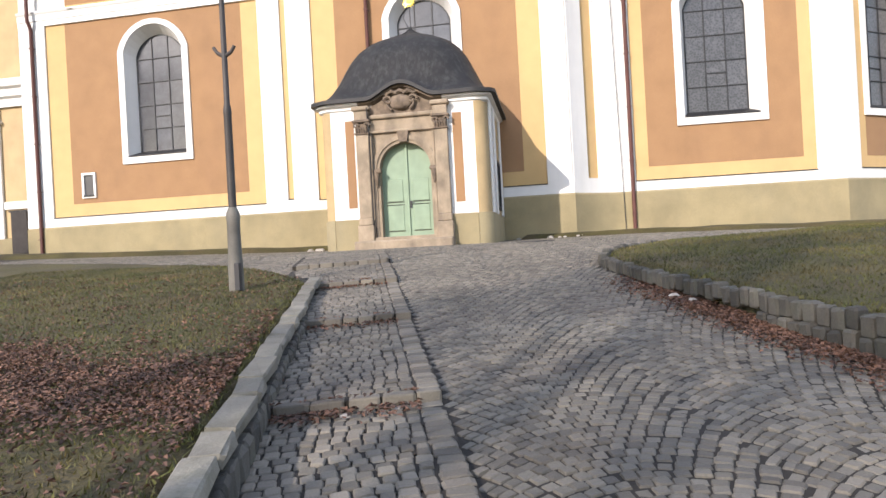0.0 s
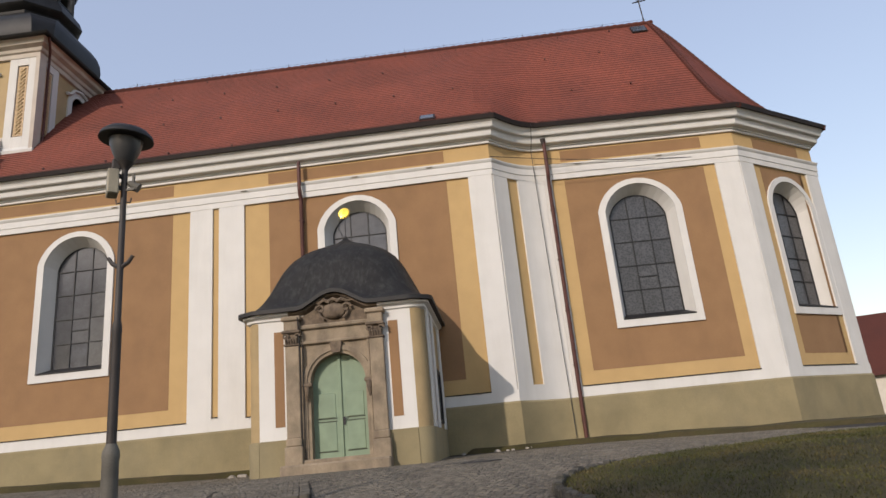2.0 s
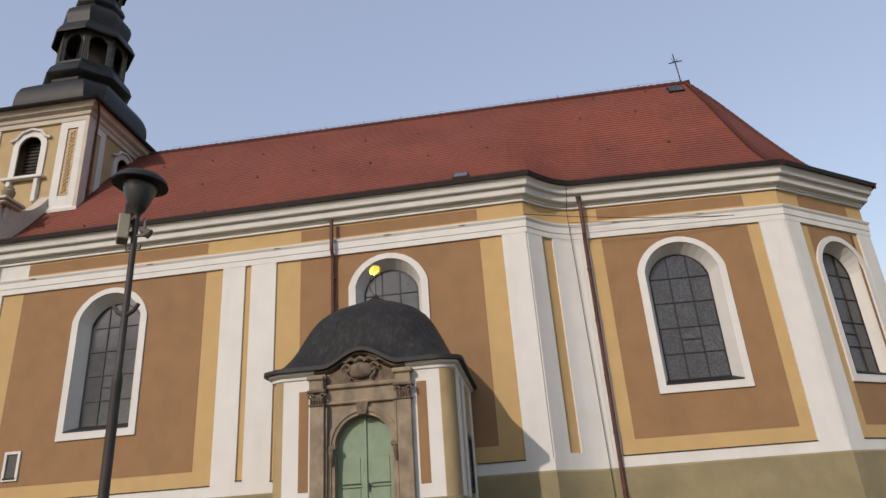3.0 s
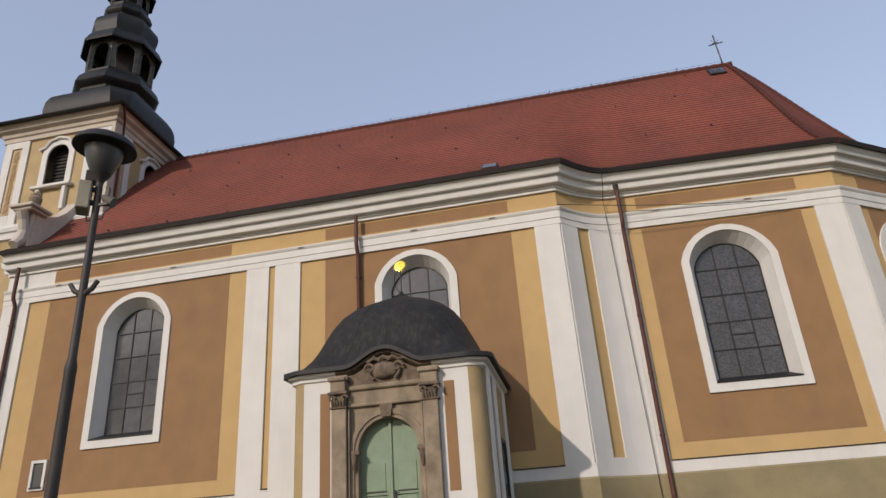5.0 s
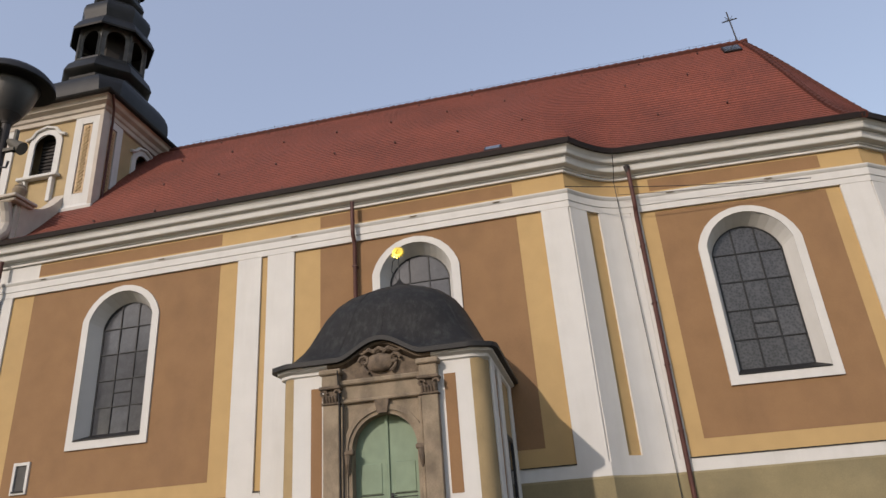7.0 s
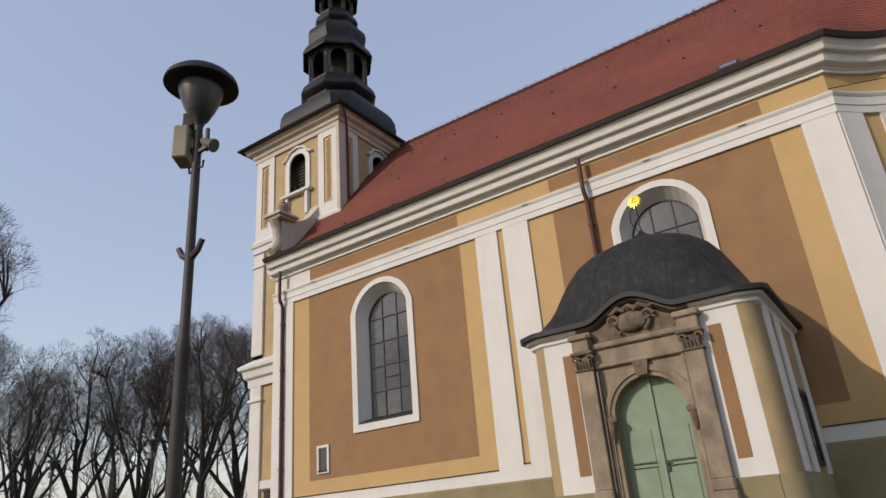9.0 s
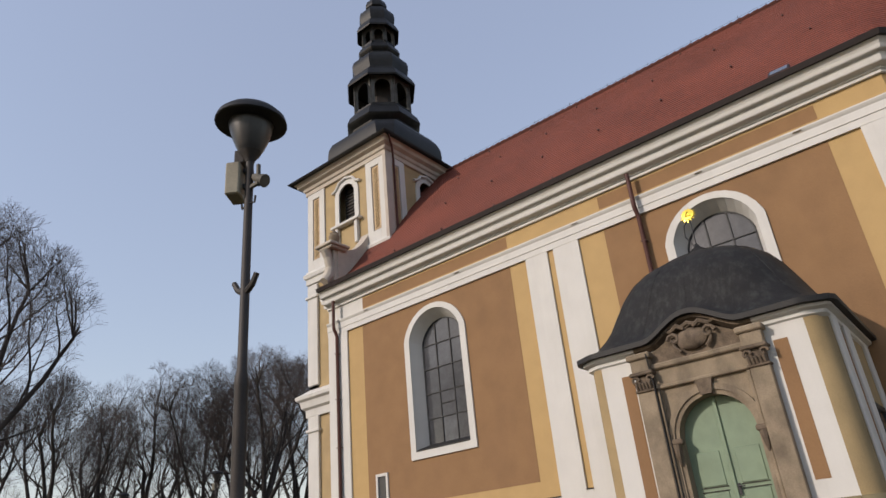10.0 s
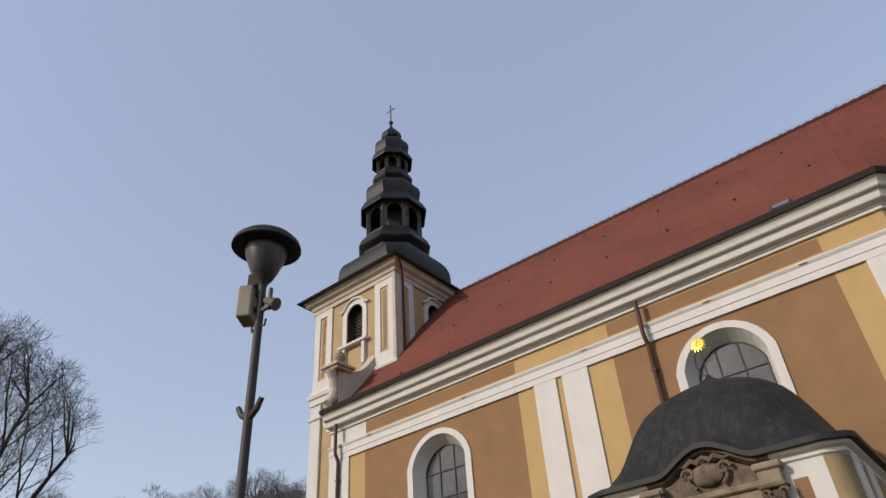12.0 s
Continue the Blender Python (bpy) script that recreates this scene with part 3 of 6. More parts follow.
def roof_side(eaves, ridges, name):
    me = bpy.data.meshes.new(name)
    verts, faces, uvs = [], [], []
    prof = []
    for i in range(COURSES + 1):
        s = i / COURSES
        h = bell(s)
        prof += [(s, h - 0.0022), (s, h + 0.0022)] if 0 < i < COURSES else [(s, h)]
    along = [0.0]
    for a, b in zip(eaves, eaves[1:]):
        along.append(along[-1] + math.dist(a, b))
    m = len(prof)
    for (ex, ey), (rx, ry) in zip(eaves, ridges):
        verts += [(ex + (rx - ex) * s, roof_y(soft_eave(ex, ey, s), s), roof_z(ex, s) + (h - bell(s)) * 8) for s, h in prof]
    for i in range(len(eaves) - 1):
        for j in range(m - 1):
            faces.append((i * m + j, (i + 1) * m + j, (i + 1) * m + j + 1, i * m + j + 1))
            for k, q in ((i, j), (i + 1, j), (i + 1, j + 1), (i, j + 1)):
                uvs.append((verts[k * m + q][0] if eaves[k][0] < CHOIR_END + 1.5 else along[k], (q + 1) // 2 + (0.02 if q % 2 else -0.02) + 0.0))
    me.from_pydata(verts, [], faces)
    layer = me.uv_layers.new(name="UVMap")
    layer.data.foreach_set("uv", [c for uv in uvs for c in uv])
    me.polygons.foreach_set("use_smooth", [False] * len(faces))
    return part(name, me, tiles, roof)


roof = part("roof", Shape().box((WEST_X + 0.3, 31.6, 21.2), (RIDGE_END - 0.3, 31.9, 21.5)), gutter_dark, church, "steep roof of weathered red beaver-tail tiles")
def offset_path(path, d):
    return [(x + ox * d, y + oy * d) for (x, y), (ox, oy) in zip(path, offsets(path))]


eave_line = offset_path(SOUTH, 0.74)
nave_len = [(eave_line[0][0] + (eave_line[1][0] - eave_line[0][0]) * i / 36, eave_line[0][1] + (eave_line[1][1] - eave_line[0][1]) * i / 36) for i in list(range(0, 24, 6)) + list(range(24, 36))]
choir_len = [(eave_line[-5][0] + (eave_line[-4][0] - eave_line[-5][0]) * i / 16, eave_line[-5][1] + (eave_line[-4][1] - eave_line[-5][1]) * i / 16) for i in range(1, 16)]
eaves = nave_len + eave_line[1:-4] + choir_len + eave_line[-4:]
ridges = [(min(x, RIDGE_END), RIDGE_Y) for x, y in eaves[:-4]] + [(RIDGE_END, RIDGE_Y)] * 4
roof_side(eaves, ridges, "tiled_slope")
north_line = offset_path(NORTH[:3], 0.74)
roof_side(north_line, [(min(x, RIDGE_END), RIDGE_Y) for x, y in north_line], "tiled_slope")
ridge_tiles = Shape()
x = WEST_X + 3
while x < RIDGE_END:
    ridge_tiles.tube([(x, RIDGE_Y, RIDGE_Z - 0.02), (x + 0.38, RIDGE_Y, RIDGE_Z + 0.01)], [0.13, 0.15], 8)
    x += 0.36
for corner in (eave_line[-4], eave_line[-3]):
    a, b = Vector((RIDGE_END, RIDGE_Y, RIDGE_Z)), corner
    for i in range(40):
        pts = []
        for s in (i / 40, (i + 1.05) / 40):
            s = min(s, 1.0)
            pts.append((b[0] + (a.x - b[0]) * s, roof_y(b[1], s), roof_z(b[0], s) + 0.02))
        ridge_tiles.tube(pts, [0.12, 0.1], 6)
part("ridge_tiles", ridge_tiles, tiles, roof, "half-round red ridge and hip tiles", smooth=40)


def on_roof(x, s, lift=0.0, eave_y=24.46):
    return Vector((x, roof_y(eave_y, s), roof_z(x, s) + lift))


def skylight(x, s0, s1, w, eave_y):
    a, b = on_roof(x, s0, 0.12, eave_y), on_roof(x, s1, 0.12, eave_y)
    up = (b - a).normalized()
    n = Vector((1, 0, 0)).cross(up)
    def lay(u, v, d):
        return tuple(a + Vector((u, 0, 0)) + up * v + n * d)
    long = (b - a).length
    ob = part("skylight", Shape().box((-w / 2, 0, -0.25), (w / 2, long, 0.02), lay, 0.01), gutter_dark, roof, "small dark-framed roof hatch")
    part("skylight_glass", Shape().box((-w / 2 + 0.06, 0.06, 0.02), (w / 2 - 0.06, long - 0.06, 0.03), lay), glass, ob)
    return ob


skylight(-1.4, 0.09, 0.15, 0.62, 24.46)
skylight(9.2, 0.88, 0.95, 0.75, 25.95)
hooks = Shape()
for s, step, off in ((0.08, 2.6, 0.0), (0.42, 2.6, 1.1), (0.72, 2.6, 0.4), (0.95, 2.6, 1.4)):
    x = -17 + off
    while x < 8.5:
        ey = 24.46 if x < 0.5 else 25.85
        p = on_roof(x, s, 0.05, ey)
        hooks.box((p.x - 0.03, p.y - 0.06, p.z - 0.04), (p.x + 0.03, p.y + 0.04, p.z + 0.02))
        x += step
tagged(part("snow_hooks", hooks, pipe_brown, roof), kind="stuff")
guard = Shape()
line = offset_path(SOUTH[:-2], 0.52)
for z in (14.36, 14.46):
    guard.tube([(x, y, z) for x, y in line], 0.016, 5)
for (x0, y0), (x1, y1) in zip(line, line[1:]):
    n = max(1, int(math.dist((x0, y0), (x1, y1)) / 0.28))
    for i in range(n):
        x, y = x0 + (x1 - x0) * i / n, y0 + (y1 - y0) * i / n
        guard.tube([(x, y, 14.2), (x, y, 14.48)], 0.014, 4)
part("snow_guard", guard, pipe_brown, roof, "low brown snow guard along the eaves")
wire = Shape().tube([(-17.5, RIDGE_Y, RIDGE_Z + 0.26), (-5, RIDGE_Y, RIDGE_Z + 0.24), (RIDGE_END, RIDGE_Y, RIDGE_Z + 0.26)], 0.005, 4)
for i in range(14):
    x = -17 + i * 2.05
    wire.tube([(x, RIDGE_Y, RIDGE_Z), (x, RIDGE_Y, RIDGE_Z + 0.32)], 0.014, 4)
part("lightning_wire", wire, iron, roof)
cross = Shape()
cz = RIDGE_Z + 0.1
cross.tube([(RIDGE_END - 0.15, RIDGE_Y, cz - 0.2), (RIDGE_END - 0.25, RIDGE_Y, cz + 1.75)], 0.03, 6)
cross.tube([(RIDGE_END - 0.55, RIDGE_Y, cz + 1.2), (RIDGE_END + 0.12, RIDGE_Y, cz + 1.28)], 0.03, 6)
for dx, dz in ((-0.3, 0.35), (0.3, 0.35), (-0.25, 0.1), (0.25, 0.1)):
    cross.tube([(RIDGE_END - 0.22, RIDGE_Y, cz + 1.24), (RIDGE_END - 0.22 + dx * 0.6, RIDGE_Y, cz + 1.24 + dz * 0.7)], 0.012, 4)
part("roof_cross", cross, iron, roof, "leaning wrought-iron ridge cross")


# downpipes and wires
def downpipe(x, y, top, foot, label, hopper=False):
    s = Shape().tube([(x, y, foot), (x, y, 11.95), (x, y - 0.06, 12.1), (x, y - 0.16, 12.25), (x, y - 0.18, 12.4), (x, y - 0.18, top)], 0.075, 10)
    ob = part("downpipe", s, pipe_brown, church, label, smooth=40)
    z = foot + 0.8
    while z < 11.9:
        part("pipe_clip", Shape().box((x - 0.085, y - 0.085, z), (x + 0.085, y + 0.16, z + 0.035)), pipe_brown, ob)
        z += 2.0
    if hopper:
        part("pipe_head", Shape().tube([(x - 0.02, y - 0.18, top - 0.25), (x - 0.02, y - 0.18, top)], [0.07, 0.11], 8), gutter_dark, ob)


downpipe(-21.05, WALL_Y + 0.2, 13.6, 2.35, "dark brown round metal downpipe")
downpipe(-6.52, WALL_Y - 0.05, 13.5, 6.3, "reddish-brown downpipe behind the porch roof")
downpipe(3.08, CHOIR_Y - 0.2, 13.75, 2.0, "rusty brown round metal downpipe", True)
conductor = Shape().tube([(2.62, CHOIR_Y - 0.98, 14.2), (2.6, CHOIR_Y - 0.62, 13.7), (2.55, CHOIR_Y - 0.24, 13.3), (2.62, CHOIR_Y - 0.22, 9), (2.72, CHOIR_Y - 0.2, 4), (2.75, CHOIR_Y - 0.22, 2)], 0.013, 5)
part("lightning_conductor", conductor, iron, church)
def sagging(a, b, sag, r):
    pts = []
    for i in range(13):
        s = i / 12
        p = Vector(a).lerp(Vector(b), s)
        pts.append((p.x, p.y, p.z - sag * 4 * s * (1 - s)))
    return Shape().tube(pts, r, 5)
cable = thing("overhead_cable", "thin dark cables strung along the wall", "cable", at=(4, 25.4, 12))
part("cable_strand", sagging((NAVE_END, WALL_Y - 0.2, 12.78), (8.7, CHOIR_Y - 0.24, 12.3), 0.12, 0.014), iron, cable)
part("cable_strand", sagging((2.6, CHOIR_Y - 0.4, 12.7), (8.7, CHOIR_Y - 0.24, 12.3), 0.05, 0.01), iron, cable)

# ---- bell tower ----
tower = thing("bell_tower", "cream and yellow church tower with stacked black onion spire", "bell tower", at=(-22.4, 30.6, 2))
TX0, TX1, TY0, TY1 = -25.35, -19.45, 27.5, 33.7
TCX, TCY = (TX0 + TX1) / 2, (TY0 + TY1) / 2
tower_s, tower_e = frame_on((TX0, TY0), (1, 0)), frame_on((TX1, TY0), (0, 1))
TW, TD = TX1 - TX0, TY1 - TY0
loop = [(TX0, TY1), (TX0, TY0), (TX1, TY0), (TX1, TY1)]
bell = (TCX - TX0 + 0.12, 0.58, 18.95, 20.55)
part("tower_wall", pierced(tower_s, 0, TW, 1.5, 22.4, 0, [bell], 0.7), pale_yellow, tower)
bell_e = (TD / 2, 0.58, 18.95, 20.55)
part("tower_wall", pierced(tower_e, 0, TD, 1.5, 22.4, 0, [bell_e], 0.7), pale_yellow, tower)
part("tower_wall", Shape().sweep([(TX1, TY1), (TX0, TY1), (TX0, TY0)], [(0, 1.5), (0, 22.4), (-0.7, 22.4), (-0.7, 1.5)]), cream, tower)
for F, L, op in ((tower_s, TW, bell), (tower_e, TD, bell_e)):
    lay = lambda x, y, z, F=F: F(x, y, z)  # noqa: E731
    for u0, u1 in ((0, 0.42), (0.95, 1.35), (L - 1.35, L - 0.95), (L - 0.42, L)):
        part("tower_pilaster", Shape().box((u0, 0, 17.0), (u1, 0.09, 21.7), lay, 0.01), white, tower)
    for u0, u1 in ((0.42, 0.95), (L - 0.95, L - 0.42)):
        part("tower_pilaster", Shape().box((u0, 0, 17.0), (u1, 0.09, 17.6), lay), white, tower)
        part("tower_pilaster", Shape().box((u0, 0, 21.3), (u1, 0.09, 21.7), lay), white, tower)
        strip = part("carved_strip", Shape().box((u0 + 0.04, 0, 17.65), (u1 - 0.04, 0.045, 21.25), lay), pinkish, tower, "carved guilloche strip")
        links_ = Shape()
        for i in range(17):
            z = 17.85 + 0.2 * i
            mid = (u0 + u1) / 2
            links_.tube([F(mid + (0.12 if i % 2 else -0.12), 0.05, z - 0.1), F(mid - (0.12 if i % 2 else -0.12), 0.06, z + 0.1)], 0.04, 5)
        for i in range(17):
            z = 17.85 + 0.2 * i
            links_.tube([F(mid - (0.12 if i % 2 else -0.12), 0.05, z - 0.1), F(mid + (0.12 if i % 2 else -0.12), 0.06, z + 0.1)], 0.03, 5)
        tagged(part("guilloche", links_, pale_yellow, strip), kind="stuff")
    part("tower_frame", band(F, arch_outline(op[0], 0.88, 18.8, 20.55, rise=1.05), arch_outline(op[0], 0.58, 18.95, 20.55), 0, 0.08), white, tower, "white window surround")
    hood_s = Shape()
    hood_s.tube([F(op[0] - 1.05, 0.1, 20.95), F(op[0] - 0.75, 0.1, 21.05), F(op[0] - 0.5, 0.12, 21.36), F(op[0], 0.13, 21.5), F(op[0] + 0.5, 0.12, 21.36), F(op[0] + 0.75, 0.1, 21.05), F(op[0] + 1.05, 0.1, 20.95)], 0.085, 6)
    part("window_hood", hood_s, white, tower)
    part("window_ledge", Shape().box((op[0] - 1.05, 0, 18.7), (op[0] + 1.05, 0.3, 18.85), lay, 0.02), white, tower)
    for u in (op[0] - 0.8, op[0] + 0.62):
        part("ledge_post", Shape().box((u, 0, 17.45), (u + 0.2, 0.2, 18.7), lay, 0.01), white, tower)
    louvre = Shape()
    for i in range(11):
        z = 19.0 + 0.19 * i
        louvre.box((op[0] - 0.6, -0.5, z), (op[0] + 0.6, -0.4, z + 0.12), lay)
    part("louvres", louvre, dark_gap, tower, "dark sound louvres")
    part("louvre_back", Shape().box((op[0] - 0.7, -0.62, 18.8), (op[0] + 0.7, -0.55, 21.3), lay), dark_gap, tower)
part("belfry_base", Shape().sweep(loop, [(0, 16.25), (0.12, 16.3), (0.12, 16.6), (0.2, 16.66), (0.24, 16.85), (0.14, 16.95), (0.1, 17.05), (0, 17.05)]), white, tower)
part("tower_cornice", Shape().sweep(loop, [(0, 21.65), (0.12, 21.68), (0.12, 21.9), (0.2, 21.95), (0.25, 22.1), (0.45, 22.2), (0.5, 22.35), (0.62, 22.45), (0, 22.5)]), cream, tower, "moulded cream cornice")
part("tower_eave", Shape().sweep(loop, [(0, 22.45), (0.8, 22.42), (0.85, 22.5), (0.1, 22.62), (0, 22.62)]), spire_metal, tower)
part("corner_rib", Shape().sweep([(TX1 - 0.02, TY0 - 0.12), (TX1 + 0.12, TY0 - 0.12), (TX1 + 0.12, TY0 + 0.3)], [(0, 14.0), (0.05, 14.0), (0.05, 21.65), (0, 21.65)]), cream, tower)
part("tower_pipe", Shape().tube([(TX1 + 0.7, TY0 - 0.4, 22.4), (TX1 + 0.42, TY0 + 0.12, 22.0), (TX1 + 0.2, TY0 + 0.42, 21.5), (TX1 + 0.2, TY0 + 0.42, 16.6)], 0.06, 8), pipe_brown, tower, smooth=40)
for u0, u1, z0, z1 in ((0, 0.75, 10.9, 16.2), (0, 0.75, 3.4, 9.4)):
    part("tower_pilaster", Shape().box((u0, 0, z0), (u1, 0.14, z1), lambda x, y, z: tower_s(x, y, z), 0.02), white, tower)
    part("pilaster_capital", Shape().box((u0 - 0.1, 0, z1 - 0.75), (u1 + 0.1, 0.22, z1 - 0.6), lambda x, y, z: tower_s(x, y, z), 0.03), white, tower)
part("storey_cornice", Shape().sweep(loop, [(0, 9.4), (0.14, 9.4), (0.16, 9.75), (0.3, 9.85), (0.36, 10.15), (0.5, 10.25), (0.52, 10.4), (0, 10.75)]), white, tower)
part("tower_plinth", Shape().sweep(loop, [(0, 1.5), (0.15, 1.5), (0.15, 3.4), (0, 3.45)]), olive, tower)
part("white_band", Shape().sweep(loop, [(0, 4.75), (0.08, 4.75), (0.08, 5.1), (0, 5.1)]), white, tower)
tdoor = part("tower_door", Shape().box((1.15, 0.0, 2.3), (1.95, 0.165, 4.6), lambda x, y, z: tower_s(x, y, z)), dark_gap, tower, "dark wooden side door")
part("lintel", Shape().box((1.05, 0.0, 4.6), (2.05, 0.17, 4.68), lambda x, y, z: tower_s(x, y, z)), slate_edge, tdoor)


def octagon(cut):
    """A square with cut corners; cut 0 is a square, 1 a regular octagon."""
    k = 1 - cut * (1 - math.tan(math.pi / 8))
    outline = [(1, k), (k, 1), (-k, 1), (-1, k), (-1, -k), (-k, -1), (k, -1), (1, -k)]
    return lambda r: [(r * x, r * y) for x, y in outline]


SPIRE_X = TCX + 0.18


def spire_stage(profile, name, mat, cut=1.0, label=""):
    """Stacked eight-sided rings from (half width, z)."""
    s = Shape()
    n = len(profile)
    for i, row in enumerate(profile):
        r, z = row[:2]
        c = row[2] if len(row) > 2 else cut
        s.v += [(SPIRE_X + x, TCY + y * (1.05 if c < 0.6 else 1.0), z) for x, y in octagon(c)(r)]
    for i in range(n - 1):
        for j in range(8):
            a, b = 8 * i + j, 8 * i + (j + 1) % 8
            s.f.append((a, b, b + 8, a + 8))
    s.f.append(tuple(range(7, -1, -1)))
    s.f.append(tuple(range(8 * n - 8, 8 * n)))
    return part(name, s, mat, tower, label, smooth=30)


spire_stage([(2.2, 22.55, 0.3), (2.28, 22.85, 0.34), (2.44, 23.08, 0.38), (2.55, 23.4, 0.42), (2.6, 23.85, 0.45), (2.58, 24.3, 0.48), (2.48, 24.66, 0.54), (2.32, 24.94, 0.62), (2.1, 25.14, 0.75), (1.95, 25.26, 0.88), (1.84, 25.36), (1.79, 25.48), (1.82, 25.6), (2.06, 25.8), (2.12, 25.92), (1.98, 26.35), (1.7, 26.75)], "onion_dome", spire_metal, 1.0, "black metal onion dome with square bulging base")
spire_stage([(1.55, 29.0), (2.0, 28.7), (2.03, 28.8), (1.82, 29.3), (1.6, 29.6), (1.6, 29.75), (1.68, 30.0), (1.7, 30.3), (1.62, 30.62), (1.42, 30.88), (1.15, 31.05), (1.1, 31.25), (1.24, 31.4), (1.27, 31.5), (1.15, 31.85), (0.95, 32.0)], "upper_dome", spire_metal, 1.0, "black metal bulb between the lanterns")
spire_stage([(0.92, 33.5), (1.3, 33.2), (1.32, 33.3), (1.18, 33.7), (1.04, 33.95), (1.08, 34.2), (1.12, 34.5), (1.05, 34.85), (0.85, 35.1), (0.62, 35.25), (0.56, 35.4), (0.66, 35.5), (0.68, 35.7), (0.58, 36.05), (0.36, 36.35), (0.16, 36.6), (0.07, 36.9), (0.05, 37.2)], "spire_cap", spire_metal, 1.0, "black metal spire cap")


def lantern(r, z0, z1, name):
    """Eight posts with pointed heads and a dark shaft inside."""
    core = Shape().lathe([(r * 0.55, z0), (r * 0.55, z1)], 8, (SPIRE_X, TCY))
    ob = part(name, core, dark_gap, tower, "open dark wooden lantern")
    corners = octagon(1.0)(r)
    for i in range(8):
        (ax, ay), (bx, by) = corners[i], corners[(i + 1) % 8]
        long = math.hypot(bx - ax, by - ay)
        F = frame_on((SPIRE_X + bx, TCY + by), (ax - bx, ay - by))
        h = long * 0.36
        op = arch_outline(long / 2, h, z0 + 0.25, z1 - 0.35 - h * 1.1, 8, 1.2)
        outer = [(0, z0)] + [(0 if u < long / 2 - h * 0.5 else long if u > long / 2 + h * 0.5 else u, z1) for u, z in op[1:-1]] + [(long, z0)]
        part("lantern_side", band(F, outer, op, -0.12, 0.02), spire_grey, ob)
        part("lantern_parapet", Shape().box((0, -0.1, z0), (long, 0.01, z0 + 0.25), lambda x, y, z, F=F: F(x, y, z)), spire_metal, ob)
    return ob


lantern(1.57, 26.65, 29.0, "lantern")
lantern(0.9, 31.95, 33.5, "upper_lantern")
tc = Shape().tube([(SPIRE_X, TCY, 36.9), (SPIRE_X, TCY, 39.0)], 0.04, 6)
tc.tube([(SPIRE_X - 0.38, TCY, 38.45), (SPIRE_X + 0.38, TCY, 38.45)], 0.035, 6)
tc.lathe([(0.02, 37.05), (0.14, 37.15), (0.16, 37.25), (0.1, 37.38), (0.02, 37.42)], 10, (SPIRE_X, TCY))
part("spire_cross", tc, iron, tower, "iron cross on the spire")

# scrolled gable wing beside the tower
volute = Shape()
edge = []
for i in range(15):
    s = i / 14
    y_ = 25.35 + 2.15 * s
    edge.append((y_, 16.2 + 0.75 * s + 0.75 * s ** 3 - 0.2 * math.sin(math.pi * s)))
pts = [(y, 14.0) for y, z in edge]
GX = -21.35
n = len(edge)
volute.add([(GX, y, z) for y, z in edge] + [(GX, y, z) for y, z in pts] + [(GX + 0.55, y, z) for y, z in edge] + [(GX + 0.55, y, z) for y, z in pts],
           [(i, i + 1, n + i + 1, n + i) for i in range(n - 1)] + [(2 * n + i, 3 * n + i, 3 * n + i + 1, 2 * n + i + 1) for i in range(n - 1)] + [(i, 2 * n + i, 2 * n + i + 1, i + 1) for i in range(n - 1)] + [(0, n, 3 * n, 2 * n)])
part("gable_wing", volute, cream, church, "curved cream gable wing")
part("gable_pedestal", Shape().box((GX, 25.15, 14.3), (GX + 0.5, 25.6, 16.1), None, 0.03).box((GX - 0.2, 24.8, 16.1), (GX + 0.72, 25.8, 16.22), None, 0.04).box((GX - 0.3, 24.68, 16.22), (GX + 0.82, 25.9, 16.36), None, 0.03).tube([(GX + 0.25, 24.75, 14.45), (GX + 0.25, 25.0, 14.75), (GX + 0.25, 25.12, 15.2), (GX + 0.25, 25.0, 15.7), (GX + 0.25, 24.85, 16.05)], [0.2, 0.26, 0.22, 0.2, 0.24], 10), cream, church)
part("urn", Shape().lathe([(0.16, 16.36), (0.1, 16.46), (0.12, 16.52), (0.24, 16.7), (0.27, 16.9), (0.2, 17.0), (0.22, 17.05), (0.1, 17.14), (0.05, 17.25)], 14, (GX + 0.27, 25.4)), sandstone, church, "weathered stone urn", smooth=40)

# ---- entrance porch ----
porch = thing("entrance_porch", "white and orange church porch with sandstone portal and dark domed roof", "porch", at=(-4.36, 22.8, 2.1))
PX, PF = -4.36, 20.45
HALF, SIDE, CHAMFER = 2.24, 2.62, 0.45
P_TOP = 6.4
plan = [(PX - SIDE, WALL_Y + 0.05), (PX - SIDE, PF + CHAMFER)]
for i in range(1, 6):
    a = math.pi / 2 * i / 6
    plan.append((PX - SIDE + (SIDE - HALF) * (1 - math.cos(a)), PF + CHAMFER * (1 - math.sin(a))))
plan.append((PX - HALF, PF))
right_side = [(2 * PX - x, y) for x, y in reversed(plan)]
porch_f = frame_on((PX, PF), (1, 0))
DOOR_HALF, DOOR_SPRING, DOOR_FOOT = 0.8, 4.4, 2.34
front = pierced(porch_f, -HALF, HALF, 1.8, P_TOP, 0, [(0.06, DOOR_HALF, 1.81, DOOR_SPRING)], 0.5)
part("front_wall", front, white, porch, "white rendered porch front")
for run in (plan, right_side):
    part("side_wall", Shape().sweep(run, [(0, 1.8), (0, P_TOP), (-0.4, P_TOP), (-0.4, 1.8)]), porch_yellow, porch, "yellow rendered porch side", smooth=40)
    part("porch_plinth", Shape().sweep(run, [(0, 1.8), (0.05, 1.8), (0.05, 2.9), (0.03, 2.93), (0, 2.93)]), olive, porch, smooth=40)
